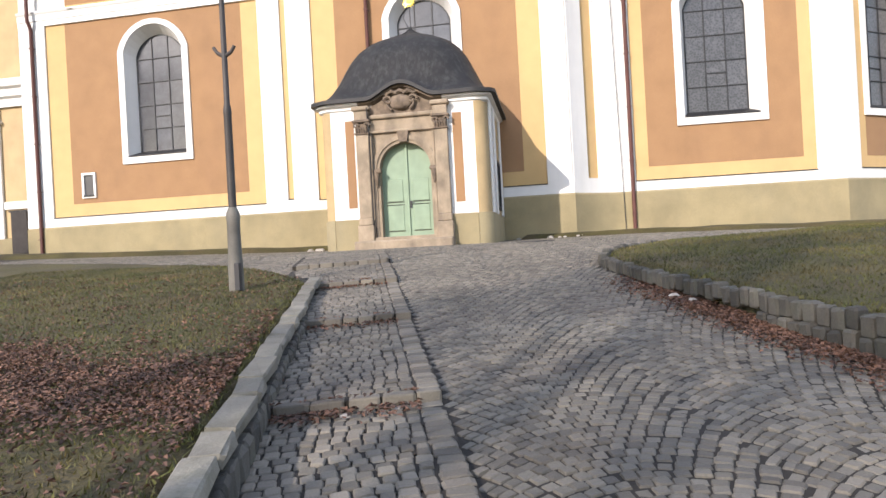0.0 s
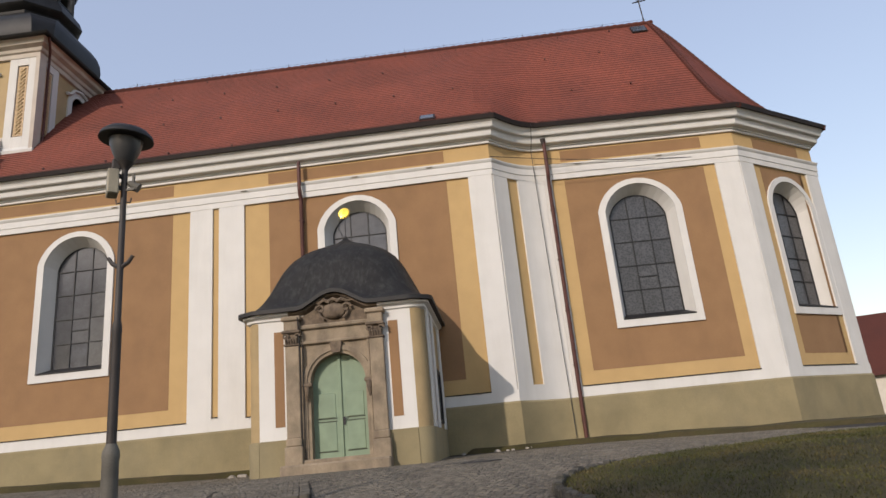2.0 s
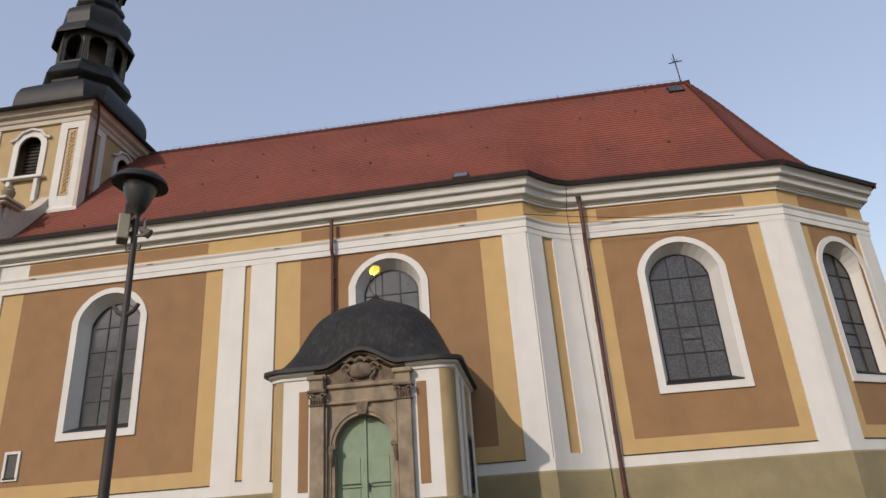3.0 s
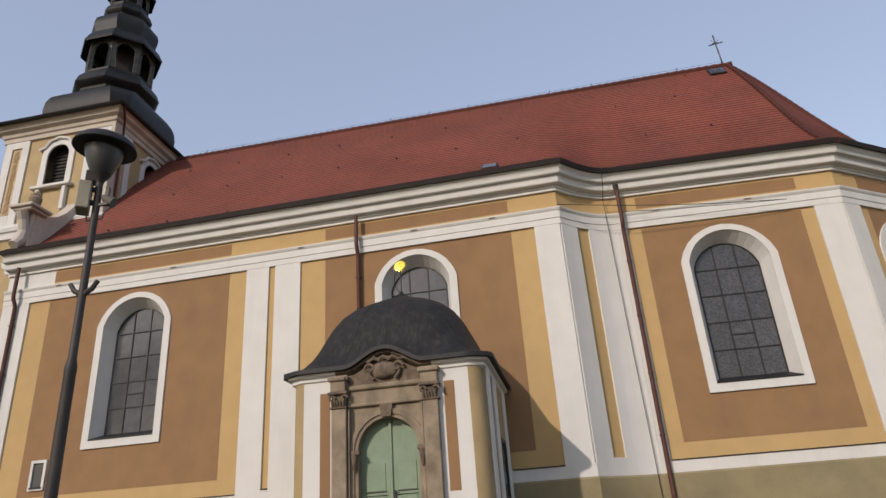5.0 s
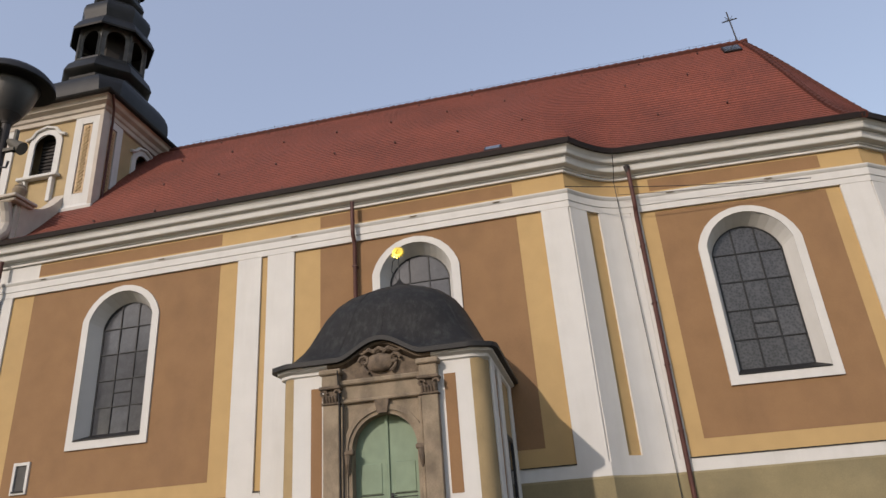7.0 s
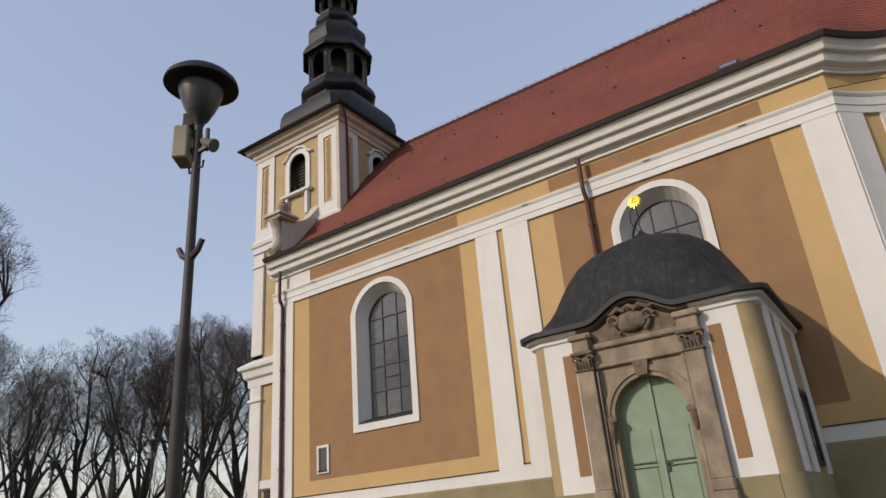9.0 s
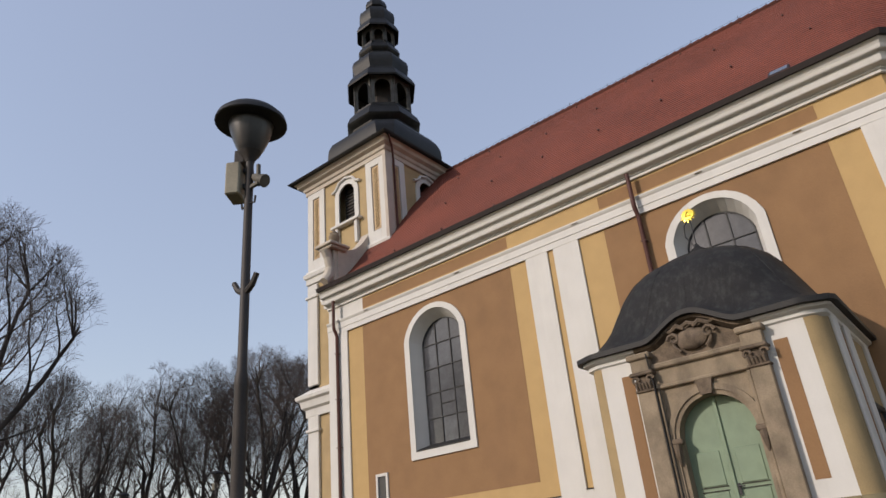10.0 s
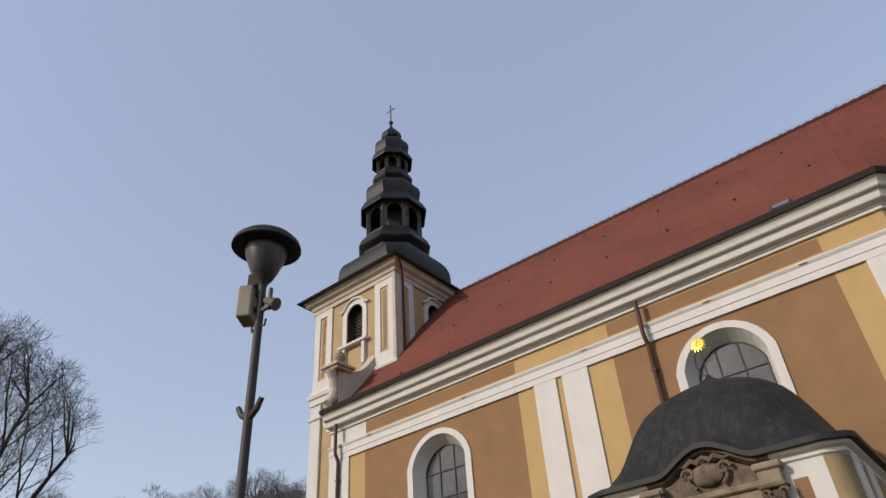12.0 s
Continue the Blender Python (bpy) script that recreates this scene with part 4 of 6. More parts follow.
for u0, u1 in ((-HALF, -1.45), (1.45, HALF)):
    part("porch_plinth", Shape().box((u0, 0, 1.8), (u1, 0.052, 2.93), lambda x, y, z: porch_f(x, y, z), 0.01), olive, porch)
for u0, u1 in ((-1.78, -1.5), (1.58, 1.86)):
    part("porch_panel", Shape().box((u0, -0.02, 3.28), (u1, 0.006, 5.98), lambda x, y, z: porch_f(x, y, z)), orange, porch, "narrow orange panel")
side_f = frame_on((PX + SIDE, PF), (0, 1))
for u0, u1 in ((0.46, 1.05), (1.65, 2.3), (4.0, 4.6)):
    part("side_pilaster", Shape().box((u0, 0, 2.93), (u1, 0.06, P_TOP), lambda x, y, z: side_f(x, y, z), 0.01), white, porch)
part("side_panel", Shape().box((1.05, 0, 3.1), (1.65, 0.012, 6.15), lambda x, y, z: side_f(x, y, z)), orange, porch)
swin = part("side_window", Shape().box((2.3, 0, 3.1), (2.42, 0.07, 4.75), lambda x, y, z: side_f(x, y, z)).box((3.4, 0, 3.1), (3.52, 0.07, 4.75), lambda x, y, z: side_f(x, y, z)).box((2.42, 0, 4.63), (3.4, 0.07, 4.75), lambda x, y, z: side_f(x, y, z)).box((2.42, 0, 3.1), (3.4, 0.07, 3.2), lambda x, y, z: side_f(x, y, z)), slate_edge, porch, "small dark side window")
part("pane", Shape().box((2.42, 0.005, 3.2), (3.4, 0.03, 4.63), lambda x, y, z: side_f(x, y, z)), glass, swin)

# eaves, lifted in a low arch over the portal
def eave_rise(u):
    a = abs(u - 0.05)
    return 0.0 if a > 1.05 else 0.44 * (0.5 + 0.5 * math.cos(math.pi * a / 1.05)) ** 0.8


EAVE = 0.23
eave_plan = [(-SIDE - EAVE, WALL_Y - 0.02 - PF), (-SIDE - EAVE, 0.18), (-SIDE - EAVE + 0.08, 0.0), (-HALF - 0.1, -EAVE)]
mid = [(-HALF - 0.1 + (2 * HALF + 0.2) * i / 32, -EAVE) for i in range(33)]
eave_plan = eave_plan[:3] + mid + [(-x, y) for x, y in reversed(eave_plan[:3])]


def eave_ring(run, d0, z0, d1, z1, name, mat, thick, label=""):
    """A moulding under the eaves from (in, z) to (out, z), following the arch."""
    s, n = Shape(), len(run)
    path = [(PX + u, PF + v) for u, v in run]
    offs = offsets(path)
    for (x, y), (ox, oy), (u, v) in zip(path, offs, run):
        up = eave_rise(u) if v < 0 else 0.0
        for d, z in ((d0, z0), (d1, z1), (d1, z1 + thick), (d0, z1 + thick)):
            s.v.append((x + ox * d, y + oy * d, z + up))
    for i in range(n - 1):
        for j in range(4):
            a, b = 4 * i + j, 4 * i + (j + 1) % 4
            s.f.append((a, b, b + 4, a + 4))
    s.f += [(3, 2, 1, 0), tuple(range(4 * n - 4, 4 * n))]
    return part(name, s, mat, porch, label, smooth=30)


for half_run in (eave_plan[:11], eave_plan[-11:]):
    eave_ring(half_run, -0.27, 6.26, -0.18, 6.32, "eaves_moulding", white, 0.08)
    eave_ring(half_run, -0.27, 6.36, -0.07, 6.44, "eaves_moulding", white, 0.1, "white moulded porch cornice")
eave_ring(eave_plan[10:-10], -0.27, 6.36, -0.08, 6.44, "eaves_moulding", carved, 0.1, "sandstone arched cornice")
eave_ring(eave_plan, -0.27, 6.54, 0.0, 6.56, "eaves_edge", slate_edge, 0.08, "dark metal porch eaves")
eave_ring(eave_plan, -0.17, 6.5, 0.06, 6.51, "porch_gutter", slate_edge, 0.11)

# the bell-shaped dome on a rounded square
dome = Shape()
SIDES = 64
DOME_Y = 22.75
prof = [(1.0, 6.61), (0.955, 6.68), (0.905, 6.82), (0.86, 7.02), (0.812, 7.32), (0.75, 7.7), (0.69, 8.05), (0.612, 8.38), (0.5, 8.68), (0.37, 8.89), (0.255, 9.03), (0.15, 9.14), (0.075, 9.25), (0.03, 9.36), (0.012, 9.46)]
front_half, back_half, wide = DOME_Y - (PF - EAVE), WALL_Y - 0.05 - DOME_Y, SIDE + EAVE
for r, z in prof:
    for j in range(SIDES):
        a = 2 * math.pi * j / SIDES
        c, s_ = math.cos(a), math.sin(a)
        p = 2 + 4 * max(0.0, r - 0.25) + 18 * max(0.0, r - 0.82)
        k = (abs(c) ** p + abs(s_) ** p) ** (-1 / p)
        x, y = wide * k * c, (back_half if s_ > 0 else front_half) * k * s_
        u = x * r
        up = eave_rise(x) * max(0.0, 1 - (1 - r) / 0.2) * 0.98 if s_ < -0.5 else 0.0
        dome.v.append((PX + u, DOME_Y + y * r, z + up))
for i in range(len(prof) - 1):
    for j in range(SIDES):
        a, b = i * SIDES + j, i * SIDES + (j + 1) % SIDES
        dome.f.append((a, b, b + SIDES, a + SIDES))
dome.f.append(tuple(range((len(prof) - 1) * SIDES, len(prof) * SIDES)))
dome_ob = part("dome", dome, slate, porch, "dark streaked bell-shaped metal dome", smooth=60)
seams = Shape()
for j in range(0, SIDES, 4):
    seams.tube([Vector(dome.v[i * SIDES + j]) + Vector((0, 0, 0.004)) for i in range(2, len(prof) - 1)], 0.006, 4)
part("standing_seam", seams, slate, dome_ob)
finial = part("finial", Shape().tube([(PX, DOME_Y, 9.4), (PX, DOME_Y, 10.2)], 0.02, 6).tube([(PX - 0.05, DOME_Y, 9.4), (PX - 0.22, DOME_Y, 9.75), (PX - 0.18, DOME_Y, 10.05), (PX - 0.02, DOME_Y, 10.2)], 0.014, 5), iron, porch, "thin iron finial rod")
rays = Shape()
rays.lathe([(0.06, -0.03), (0.16, -0.03), (0.17, 0.0), (0.16, 0.03), (0.06, 0.035)], 20)
for i in range(14):
    a = 2 * math.pi * i / 14
    b = 0.12
    rays.add([(0.15 * math.cos(a - b), 0.15 * math.sin(a - b), 0.015), (0.15 * math.cos(a + b), 0.15 * math.sin(a + b), 0.015), (0.235 * math.cos(a + 0.06), 0.235 * math.sin(a + 0.06), 0.0),
              (0.15 * math.cos(a - b), 0.15 * math.sin(a - b), -0.015), (0.15 * math.cos(a + b), 0.15 * math.sin(a + b), -0.015)], [(0, 1, 2), (3, 2, 4), (0, 2, 3), (1, 4, 2)])
rays.tube([(-0.07, -0.06, 0.045), (0.07, -0.06, 0.045), (0, 0.075, 0.045), (-0.07, -0.06, 0.045)], 0.014, 5)
tilt = Matrix.Translation((PX, DOME_Y - 0.02, 10.32)) @ Matrix.Rotation(radians(80), 4, "X")
rays.v = [tuple(tilt @ Vector(p)) for p in rays.v]
part("gilded_sun", rays, gold, finial, "gilded sunburst ornament")

# the sandstone portal
def pf(x, y, z):
    return porch_f(x + 0.02, y, z)


PZ = 2.14
for sx in (-1, 1):
    s = Shape()
    a, b = sorted((sx * 1.02, sx * 1.42))
    s.box((a - 0.05, 0, PZ - 0.3), (b + 0.05, 0.3, 2.72), pf, 0.02)
    s.box((a - 0.02, 0, 2.72), (b + 0.02, 0.26, 2.95), pf, 0.03)
    s.box((a, 0, 2.95), (b, 0.2, 5.5), pf, 0.015)
    part("portal_pilaster", s, sandstone, porch, "weathered sandstone pilaster")
    inner = sorted((sx * 0.93, sx * 1.0))
    part("portal_strip", Shape().box((inner[0], 0, PZ - 0.3), (inner[1], 0.12, 5.5), pf, 0.01), sandstone, porch)
    cap = Shape()
    cap.box((a - 0.03, 0, 5.5), (b + 0.03, 0.24, 5.56), pf, 0.015)
    cap.box((a + 0.02, 0, 5.56), (b - 0.02, 0.22, 5.86), pf, 0.02)
    cap.box((a - 0.07, 0, 5.86), (b + 0.07, 0.32, 5.94), pf, 0.02)
    for dx in (-0.17, 0.17):
        mid_u = (a + b) / 2 + dx
        turns = [pf(mid_u + (0.1 - 0.011 * i) * math.cos(i * 0.75), 0.26, 5.76 + (0.1 - 0.011 * i) * math.sin(i * 0.75)) for i in range(8)]
        cap.tube(turns, 0.035, 6)
    for i in range(5):
        uu = a + 0.05 + (b - a - 0.1) * i / 4
        cap.tube([pf(uu, 0.21, 5.56), pf(uu, 0.27, 5.66), pf(uu, 0.3, 5.7)], [0.045, 0.04, 0.02], 6)
    part("capital", cap, carved, porch, "carved leafy sandstone capital")
    part("entablature_block", Shape().box((a - 0.02, 0, 5.94), (b + 0.02, 0.24, 6.22), pf, 0.02).box((a - 0.08, 0, 6.22), (b + 0.08, 0.3, 6.36), pf, 0.03), sandstone, porch)
part("portal_frieze", Shape().box((-1.02, 0, 5.52), (1.02, 0.12, 5.6), pf, 0.02).box((-1.0, 0, 5.6), (1.0, 0.07, 5.95), pf).box((-1.02, 0, 5.95), (1.02, 0.16, 6.08), pf, 0.03), sandstone, porch, "plain sandstone frieze")
part("gable_field", band(porch_f, [(-1.15, 6.02)] + [(u, 6.34 + eave_rise(u) * 0.92) for u in (-1.1 + 2.3 * i / 14 for i in range(15))] + [(1.25, 6.02)], [(-1.15, 6.0)] + [(-1.1 + 2.3 * i / 14, 6.02) for i in range(15)] + [(1.25, 6.0)], -0.05, 0.06), carved, porch, "shaded sandstone gable field")
o_out = arch_outline(0.06, DOOR_HALF + 0.2, PZ, DOOR_SPRING, 16, 1.02)
o_mid = arch_outline(0.06, DOOR_HALF + 0.09, PZ, DOOR_SPRING, 16)
o_in = arch_outline(0.06, DOOR_HALF - 0.005, PZ, DOOR_SPRING, 16)
arch = part("portal_arch", band(porch_f, o_out, o_mid, 0, 0.1), sandstone, porch, "moulded sandstone door arch")
part("arch_moulding", band(porch_f, o_mid, o_in, -0.3, 0.06), sandstone, arch)
part("spandrel", pierced(porch_f, -0.96, 1.02, PZ, 5.52, 0.02, [(0.06, DOOR_HALF + 0.1, PZ, DOOR_SPRING)]), sandstone, porch, "sandstone spandrel above the arch")
part("keystone", Shape().add([porch_f(u, d, z) for d in (0, 0.17) for u, z in ((-0.06, 5.2), (0.18, 5.2), (0.24, 5.52), (-0.12, 5.52))], [(0, 1, 2, 3), (4, 5, 6, 7), (0, 1, 5, 4), (1, 2, 6, 5), (2, 3, 7, 6), (3, 0, 4, 7)]), carved, arch)
for sx in (-1, 1):
    u = 0.06 + sx * (DOOR_HALF + 0.09)
    part("impost", Shape().box((u - 0.14, 0, DOOR_SPRING - 0.1), (u + 0.14, 0.16, DOOR_SPRING + 0.02), pf, 0.025).tube([pf(u, 0.13, DOOR_SPRING - 0.1), pf(u, 0.15, DOOR_SPRING - 0.3), pf(u, 0.1, DOOR_SPRING - 0.5)], [0.09, 0.06, 0.03], 8), carved, arch)
crest = Shape()
crest.lathe([(0.02, -0.1), (0.2, -0.08), (0.3, 0.0), (0.3, 0.05), (0.2, 0.12), (0.02, 0.14)], 20)
lay_c = Matrix.Translation(porch_f(0.04, 0.1, 6.42)) @ Matrix.Rotation(radians(90), 4, "X")
crest.v = [tuple(lay_c @ Vector((p[0] * 1.15, p[1] * 0.78, p[2]))) for p in crest.v]
for sx in (-1, 1):
    sc = [porch_f(0.04 + sx * (0.38 + (0.15 - 0.014 * i) * math.cos(i * 0.8)), 0.17, 6.47 + (0.15 - 0.014 * i) * math.sin(i * 0.8)) for i in range(9)]
    crest.tube(sc, 0.045, 6)
    sc = [porch_f(0.04 + sx * (0.28 + 0.13 * math.sin(i * 0.5)), 0.15, 6.18 + 0.06 * i) for i in range(6)]
    crest.tube(sc, 0.04, 6)
    crest.tube([porch_f(0.04 + sx * 0.1, 0.18, 6.66), porch_f(0.04 + sx * 0.25, 0.2, 6.74), porch_f(0.04 + sx * 0.42, 0.16, 6.66), porch_f(0.04 + sx * 0.55, 0.12, 6.7)], [0.05, 0.06, 0.05, 0.02], 6)
crest.tube([porch_f(-0.1, 0.18, 6.7), porch_f(0.04, 0.2, 6.76), porch_f(0.18, 0.18, 6.7)], 0.05, 6)
part("carved_crest", crest, carved, porch, "carved sandstone cartouche", smooth=50)

# the double door
for sx in (-1, 1):
    u0, u1 = sorted((0.06 + sx * 0.012, 0.06 + sx * DOOR_HALF))
    def leaf_top(u):
        return DOOR_SPRING + math.sqrt(max(DOOR_HALF ** 2 - (u - 0.06) ** 2, 0))
    us = [u0 + (u1 - u0) * i / 10 for i in range(11)]
    outline = [(u0, DOOR_FOOT), (u1, DOOR_FOOT)] + [(u, leaf_top(u)) for u in reversed(us)]
    k = len(outline)
    s = Shape().add([porch_f(u, -0.22, z) for u, z in outline] + [porch_f(u, -0.28, z) for u, z in outline], [tuple(range(k)), tuple(range(2 * k - 1, k - 1, -1))] + [(i, (i + 1) % k, k + (i + 1) % k, k + i) for i in range(k)])
    leaf = part("door_leaf", s, door_green, porch, "pale green painted wooden door leaf")
    a, b = u0 + 0.14, u1 - 0.14
    for z0, z1 in ((2.52, 3.3), (3.42, 4.1)):
        part("door_panel", Shape().box((a, -0.225, z0), (b, -0.2, z1), lambda x, y, z: porch_f(x, y, z), 0.012), door_green, leaf)
        for zz in (z0 - 0.026, z1 + 0.012):
            part("panel_moulding", Shape().box((a - 0.02, -0.225, zz), (b + 0.02, -0.2, zz + 0.016), lambda x, y, z: porch_f(x, y, z)), dark_gap, leaf)
    part("door_knocker", Shape().lathe([(0.02, 0), (0.04, 0.01), (0.035, 0.03), (0.01, 0.04)], 10, ring=None).box((-0.01, -0.07, 0.0), (0.01, 0.0, 0.02)), iron, leaf)
    kn = leaf.children[-1]
    kn.data.transform(Matrix.Translation(porch_f(0.06 + sx * 0.4, -0.2, 3.78)) @ Matrix.Rotation(radians(90), 4, "X"))
    if sx > 0:
        part("door_handle", Shape().box((0.11, -0.2, 3.2), (0.17, -0.18, 3.42), lambda x, y, z: porch_f(x, y, z)).tube([porch_f(0.14, -0.18, 3.36), porch_f(0.14, -0.12, 3.36), porch_f(0.27, -0.11, 3.35)], 0.014, 6), iron, leaf, "black iron door handle")
part("conductor", Shape().tube([porch_f(-0.99, 0.3, 6.3), porch_f(-0.97, 0.23, 5.4), porch_f(-0.97, 0.2, 2.3)], 0.02, 6).tube([porch_f(-0.9, 0.16, 5.5), porch_f(-0.9, 0.16, 2.3)], 0.013, 6), slate_edge, porch, "dark vertical lightning conductor", smooth=40)
part("door_post", Shape().box((0.02, -0.24, DOOR_FOOT), (0.1, -0.17, 5.2), lambda x, y, z: porch_f(x, y, z), 0.01), door_green, porch)
part("dark_inside", Shape().box((-1.1, -0.5, 1.9), (1.2, -0.45, 5.4), lambda x, y, z: porch_f(x, y, z)), dark_gap, porch)
part("doorstep", Shape().box((-1.0, -0.3, 1.9), (1.1, 0.22, DOOR_FOOT), lambda x, y, z: porch_f(x, y, z), 0.03), sandstone, porch, "worn stone threshold")
part("doorstep", Shape().box((-1.5, 0, 1.9), (1.5, 0.62, 2.24), lambda x, y, z: porch_f(x, y, z), 0.04), sandstone, porch, "worn lower stone step")


# ---- ground ----
def level(x, y):
    """The paved ground: a ramp that runs out level before the church."""
    x, y = np.asarray(x, float), np.asarray(y, float)
    top = 1.97 - 0.028 * np.clip(x + 9, -16, 0) - 0.02 * np.clip(x - 3, 0, 12) + 0.025 * np.clip(y - 20.5, 0, 6)
    ramp = 0.342 + 0.115 * np.clip(y, -14, 60)
    k = 0.13
    return -k * np.log(np.exp(-ramp / k) + np.exp(-top / k))


def wave(x, y):
    return 0.035 * np.sin(x * 1.3 + 0.7 * y) * np.sin(y * 0.9 - 0.4 * x) + 0.02 * np.sin(3.1 * x + 1.7) * np.sin(2.7 * y)


KERB_L = lambda y: -1.54 - 0.28 * (y - 3.38)  # noqa: E731
LAWN_LEFT = [(KERB_L(-14.0), -14.0), (KERB_L(3.0), 3.0), (KERB_L(9.3), 9.3), (-3.5, 9.9), (-4.3, 10.9), (-5.4, 12.0), (-7.5, 13.4), (-11, 15.2), (-17, 17.6), (-26, 20), (-60, 27), (-60, -14)]
KERB_R = [(4.6, -2.0), (3.6, 1.0), (2.85, 3.3), (2.22, 5.3), (1.95, 6.0), (1.62, 7.0), (1.2, 8.2), (0.9, 9.2), (0.68, 10.1), (0.66, 10.6), (0.78, 11.2), (1.1, 11.8), (1.75, 12.5)]
LAWN_RIGHT = KERB_R + [(3.4, 13.6), (6, 14.5), (11, 16.0), (15, 19), (17, 25), (60, 27), (60, -14), (8, -14)]
VERGE_LEFT = [(-7.2, 24.0), (-7.2, 25.3), (-19.4, 25.3), (-27, 27), (-60, 33), (-60, 27.5), (-26, 23.2), (-14, 23.4)]
VERGE_RIGHT = [(-1.2, 24.4), (2.5, 24.2), (6, 23.4), (11, 23.0), (16, 24.0), (20, 26), (20, 32), (-1.2, 32)]


def signed(poly, x, y):
    """How far inside a plan outline each place lies (negative outside)."""
    near, odd = np.full(x.shape, 1e9), np.zeros(x.shape, bool)
    for (ax, ay), (bx, by) in zip(poly, poly[1:] + poly[:1]):
        dx, dy = bx - ax, by - ay
        s = np.clip(((x - ax) * dx + (y - ay) * dy) / (dx * dx + dy * dy), 0, 1)
        near = np.minimum(near, np.hypot(x - ax - s * dx, y - ay - s * dy))
        cross_ = ((ay > y) != (by > y)) & (x < (bx - ax) * (y - ay) / (by - ay + 1e-12) + ax)
        odd ^= cross_
    return np.where(odd, near, -near)


def lift_left(y):
    return np.interp(y, [3, 9.4, 12, 16], [0.27, 0.1, 0.05, 0.04])


def lift_right(y):
    return np.interp(y, [2, 5.3, 8, 10.5, 13], [0.34, 0.28, 0.17, 0.1, 0.04])


def turf(x, y):
    """The ground sheet: turf level in the lawns, sunk below the paving elsewhere."""
    g = level(x, y)
    z = g - 0.22
    for poly, lift in ((LAWN_LEFT, lift_left(y)), (LAWN_RIGHT, lift_right(y)), (VERGE_LEFT, 0.17), (VERGE_RIGHT, 0.14)):
        s = signed(poly, x, y)
        t = np.clip(s / 0.22, 0, 1)
        t = t * t * (3 - 2 * t)
        swell = 0.12 * np.clip(s / 2.5, 0, 1) if poly is LAWN_RIGHT else 0.0
        z = np.maximum(z, g - 0.22 + (0.22 + lift + swell) * t + wave(x, y) * 0.7 * np.clip(s / 0.6, 0, 1))
    far = np.clip((np.hypot(x, y - 10) - 45) / 40, 0, 1)
    return np.where(far > 0, z * (1 - far) + 1.6 * far, z)


def sheet(xs, ys, height, name, mat):
    gx, gy = np.meshgrid(xs, ys)
    gz = height(gx, gy)
    verts = np.stack([gx, gy, gz], -1).reshape(-1, 3)
    w, h = len(xs), len(ys)
    i = np.arange(w * h).reshape(h, w)
    faces = np.stack([i[:-1, :-1], i[:-1, 1:], i[1:, 1:], i[1:, :-1]], -1).reshape(-1, 4)
    me = bpy.data.meshes.new(name)
    me.from_pydata(verts.tolist(), [], faces.tolist())
    me.polygons.foreach_set("use_smooth", [True] * len(me.polygons))
    me.materials.append(mat)
    return new(name, me)


far_steps = [1500, 700, 350, 180, 110, 75, 55, 42, 34, 28]
xs = np.array([-v for v in far_steps] + list(np.arange(-24, 20.01, 0.17)) + far_steps[::-1])
ys = np.array([-v for v in far_steps] + list(np.arange(-15, 30.01, 0.17)) + [v + 4 for v in far_steps[::-1]])
ground = tagged(sheet(xs, ys, turf, "ground", soil), "patchy winter lawn with bare soil and dead leaves", "ground", kind="structure")
pavement = tagged(sheet(np.arange(-30, 18.01, 0.4), np.arange(-14, 26.1, 0.4), lambda x, y: level(x, y) - 0.006, "pavement", joint_mat), "grey granite cobbled ramp and forecourt laid in arcs", "pavement", kind="structure")
walkway = tagged(sheet(np.arange(-60, -8.9, 0.5), np.arange(10, 27, 0.5), lambda x, y: level(x, y) - 0.012, "footpath", path_mat), "pale trodden path along the church", "path", kind="structure")

# cobbles in segment arcs; the flat side lane has steps and straight borders
LANE_WAY = Vector((-0.29, 1.0)).normalized()
LANE_SIDE = Vector((LANE_WAY.y, -LANE_WAY.x))
LANE_ORIGIN = Vector((-0.776, 4.84))
LANE_W = 1.2
RISERS = [-8.0, -5.4, -2.75, -0.15, 2.45, 4.95, 7.35, 10.2]


def lane(x, y):
    """Lane coordinates: across (0 at its right border, positive to the right) and along."""
    px, py = x - LANE_ORIGIN.x, y - LANE_ORIGIN.y
    return px * LANE_SIDE.x + py * LANE_SIDE.y, px * LANE_WAY.x + py * LANE_WAY.y


def lane_lift(v):
    """The stepped lane above or below the ramp beside it."""
    z = 0.0
    for a, b in zip(RISERS, RISERS[1:] + [RISERS[-1] + 2.5]):
        z = np.where((v >= a) & (v < b), 0.075 - 0.07 * (v - a) / (b - a), z)
    return np.where(v > RISERS[-1], 0.0, z)


rng = np.random.default_rng(3)
stones = []  # x, y, half length, half width, turn, extra height
PITCH, COLUMN, BOW, ACROSS = 0.085, 1.42, 0.3, 17
for c in range(-18, 12):
    for k in range(-95, 260):
        for j in range(ACROSS):
            u = (j + (k % 2) * 0.5) / ACROSS - 0.5
            px = 0.72 + c * COLUMN + u * COLUMN
            v = k * PITCH + BOW * (1 - (2 * u) ** 2)
            turn = math.atan2(-8 * u * BOW / COLUMN, 1)
            x = LANE_ORIGIN.x + px * LANE_SIDE.x + v * LANE_WAY.x
            y = LANE_ORIGIN.y + px * LANE_SIDE.y + v * LANE_WAY.y
            if y < -2.5 or y > 23.5 or x < (-9.5 if y < 13 else -19) or x > 9:
                continue
            stones.append((x, y, 0.468 * COLUMN / ACROSS / math.cos(turn), 0.465 * PITCH * math.cos(turn), turn, 0.0))
stones = np.array(stones)
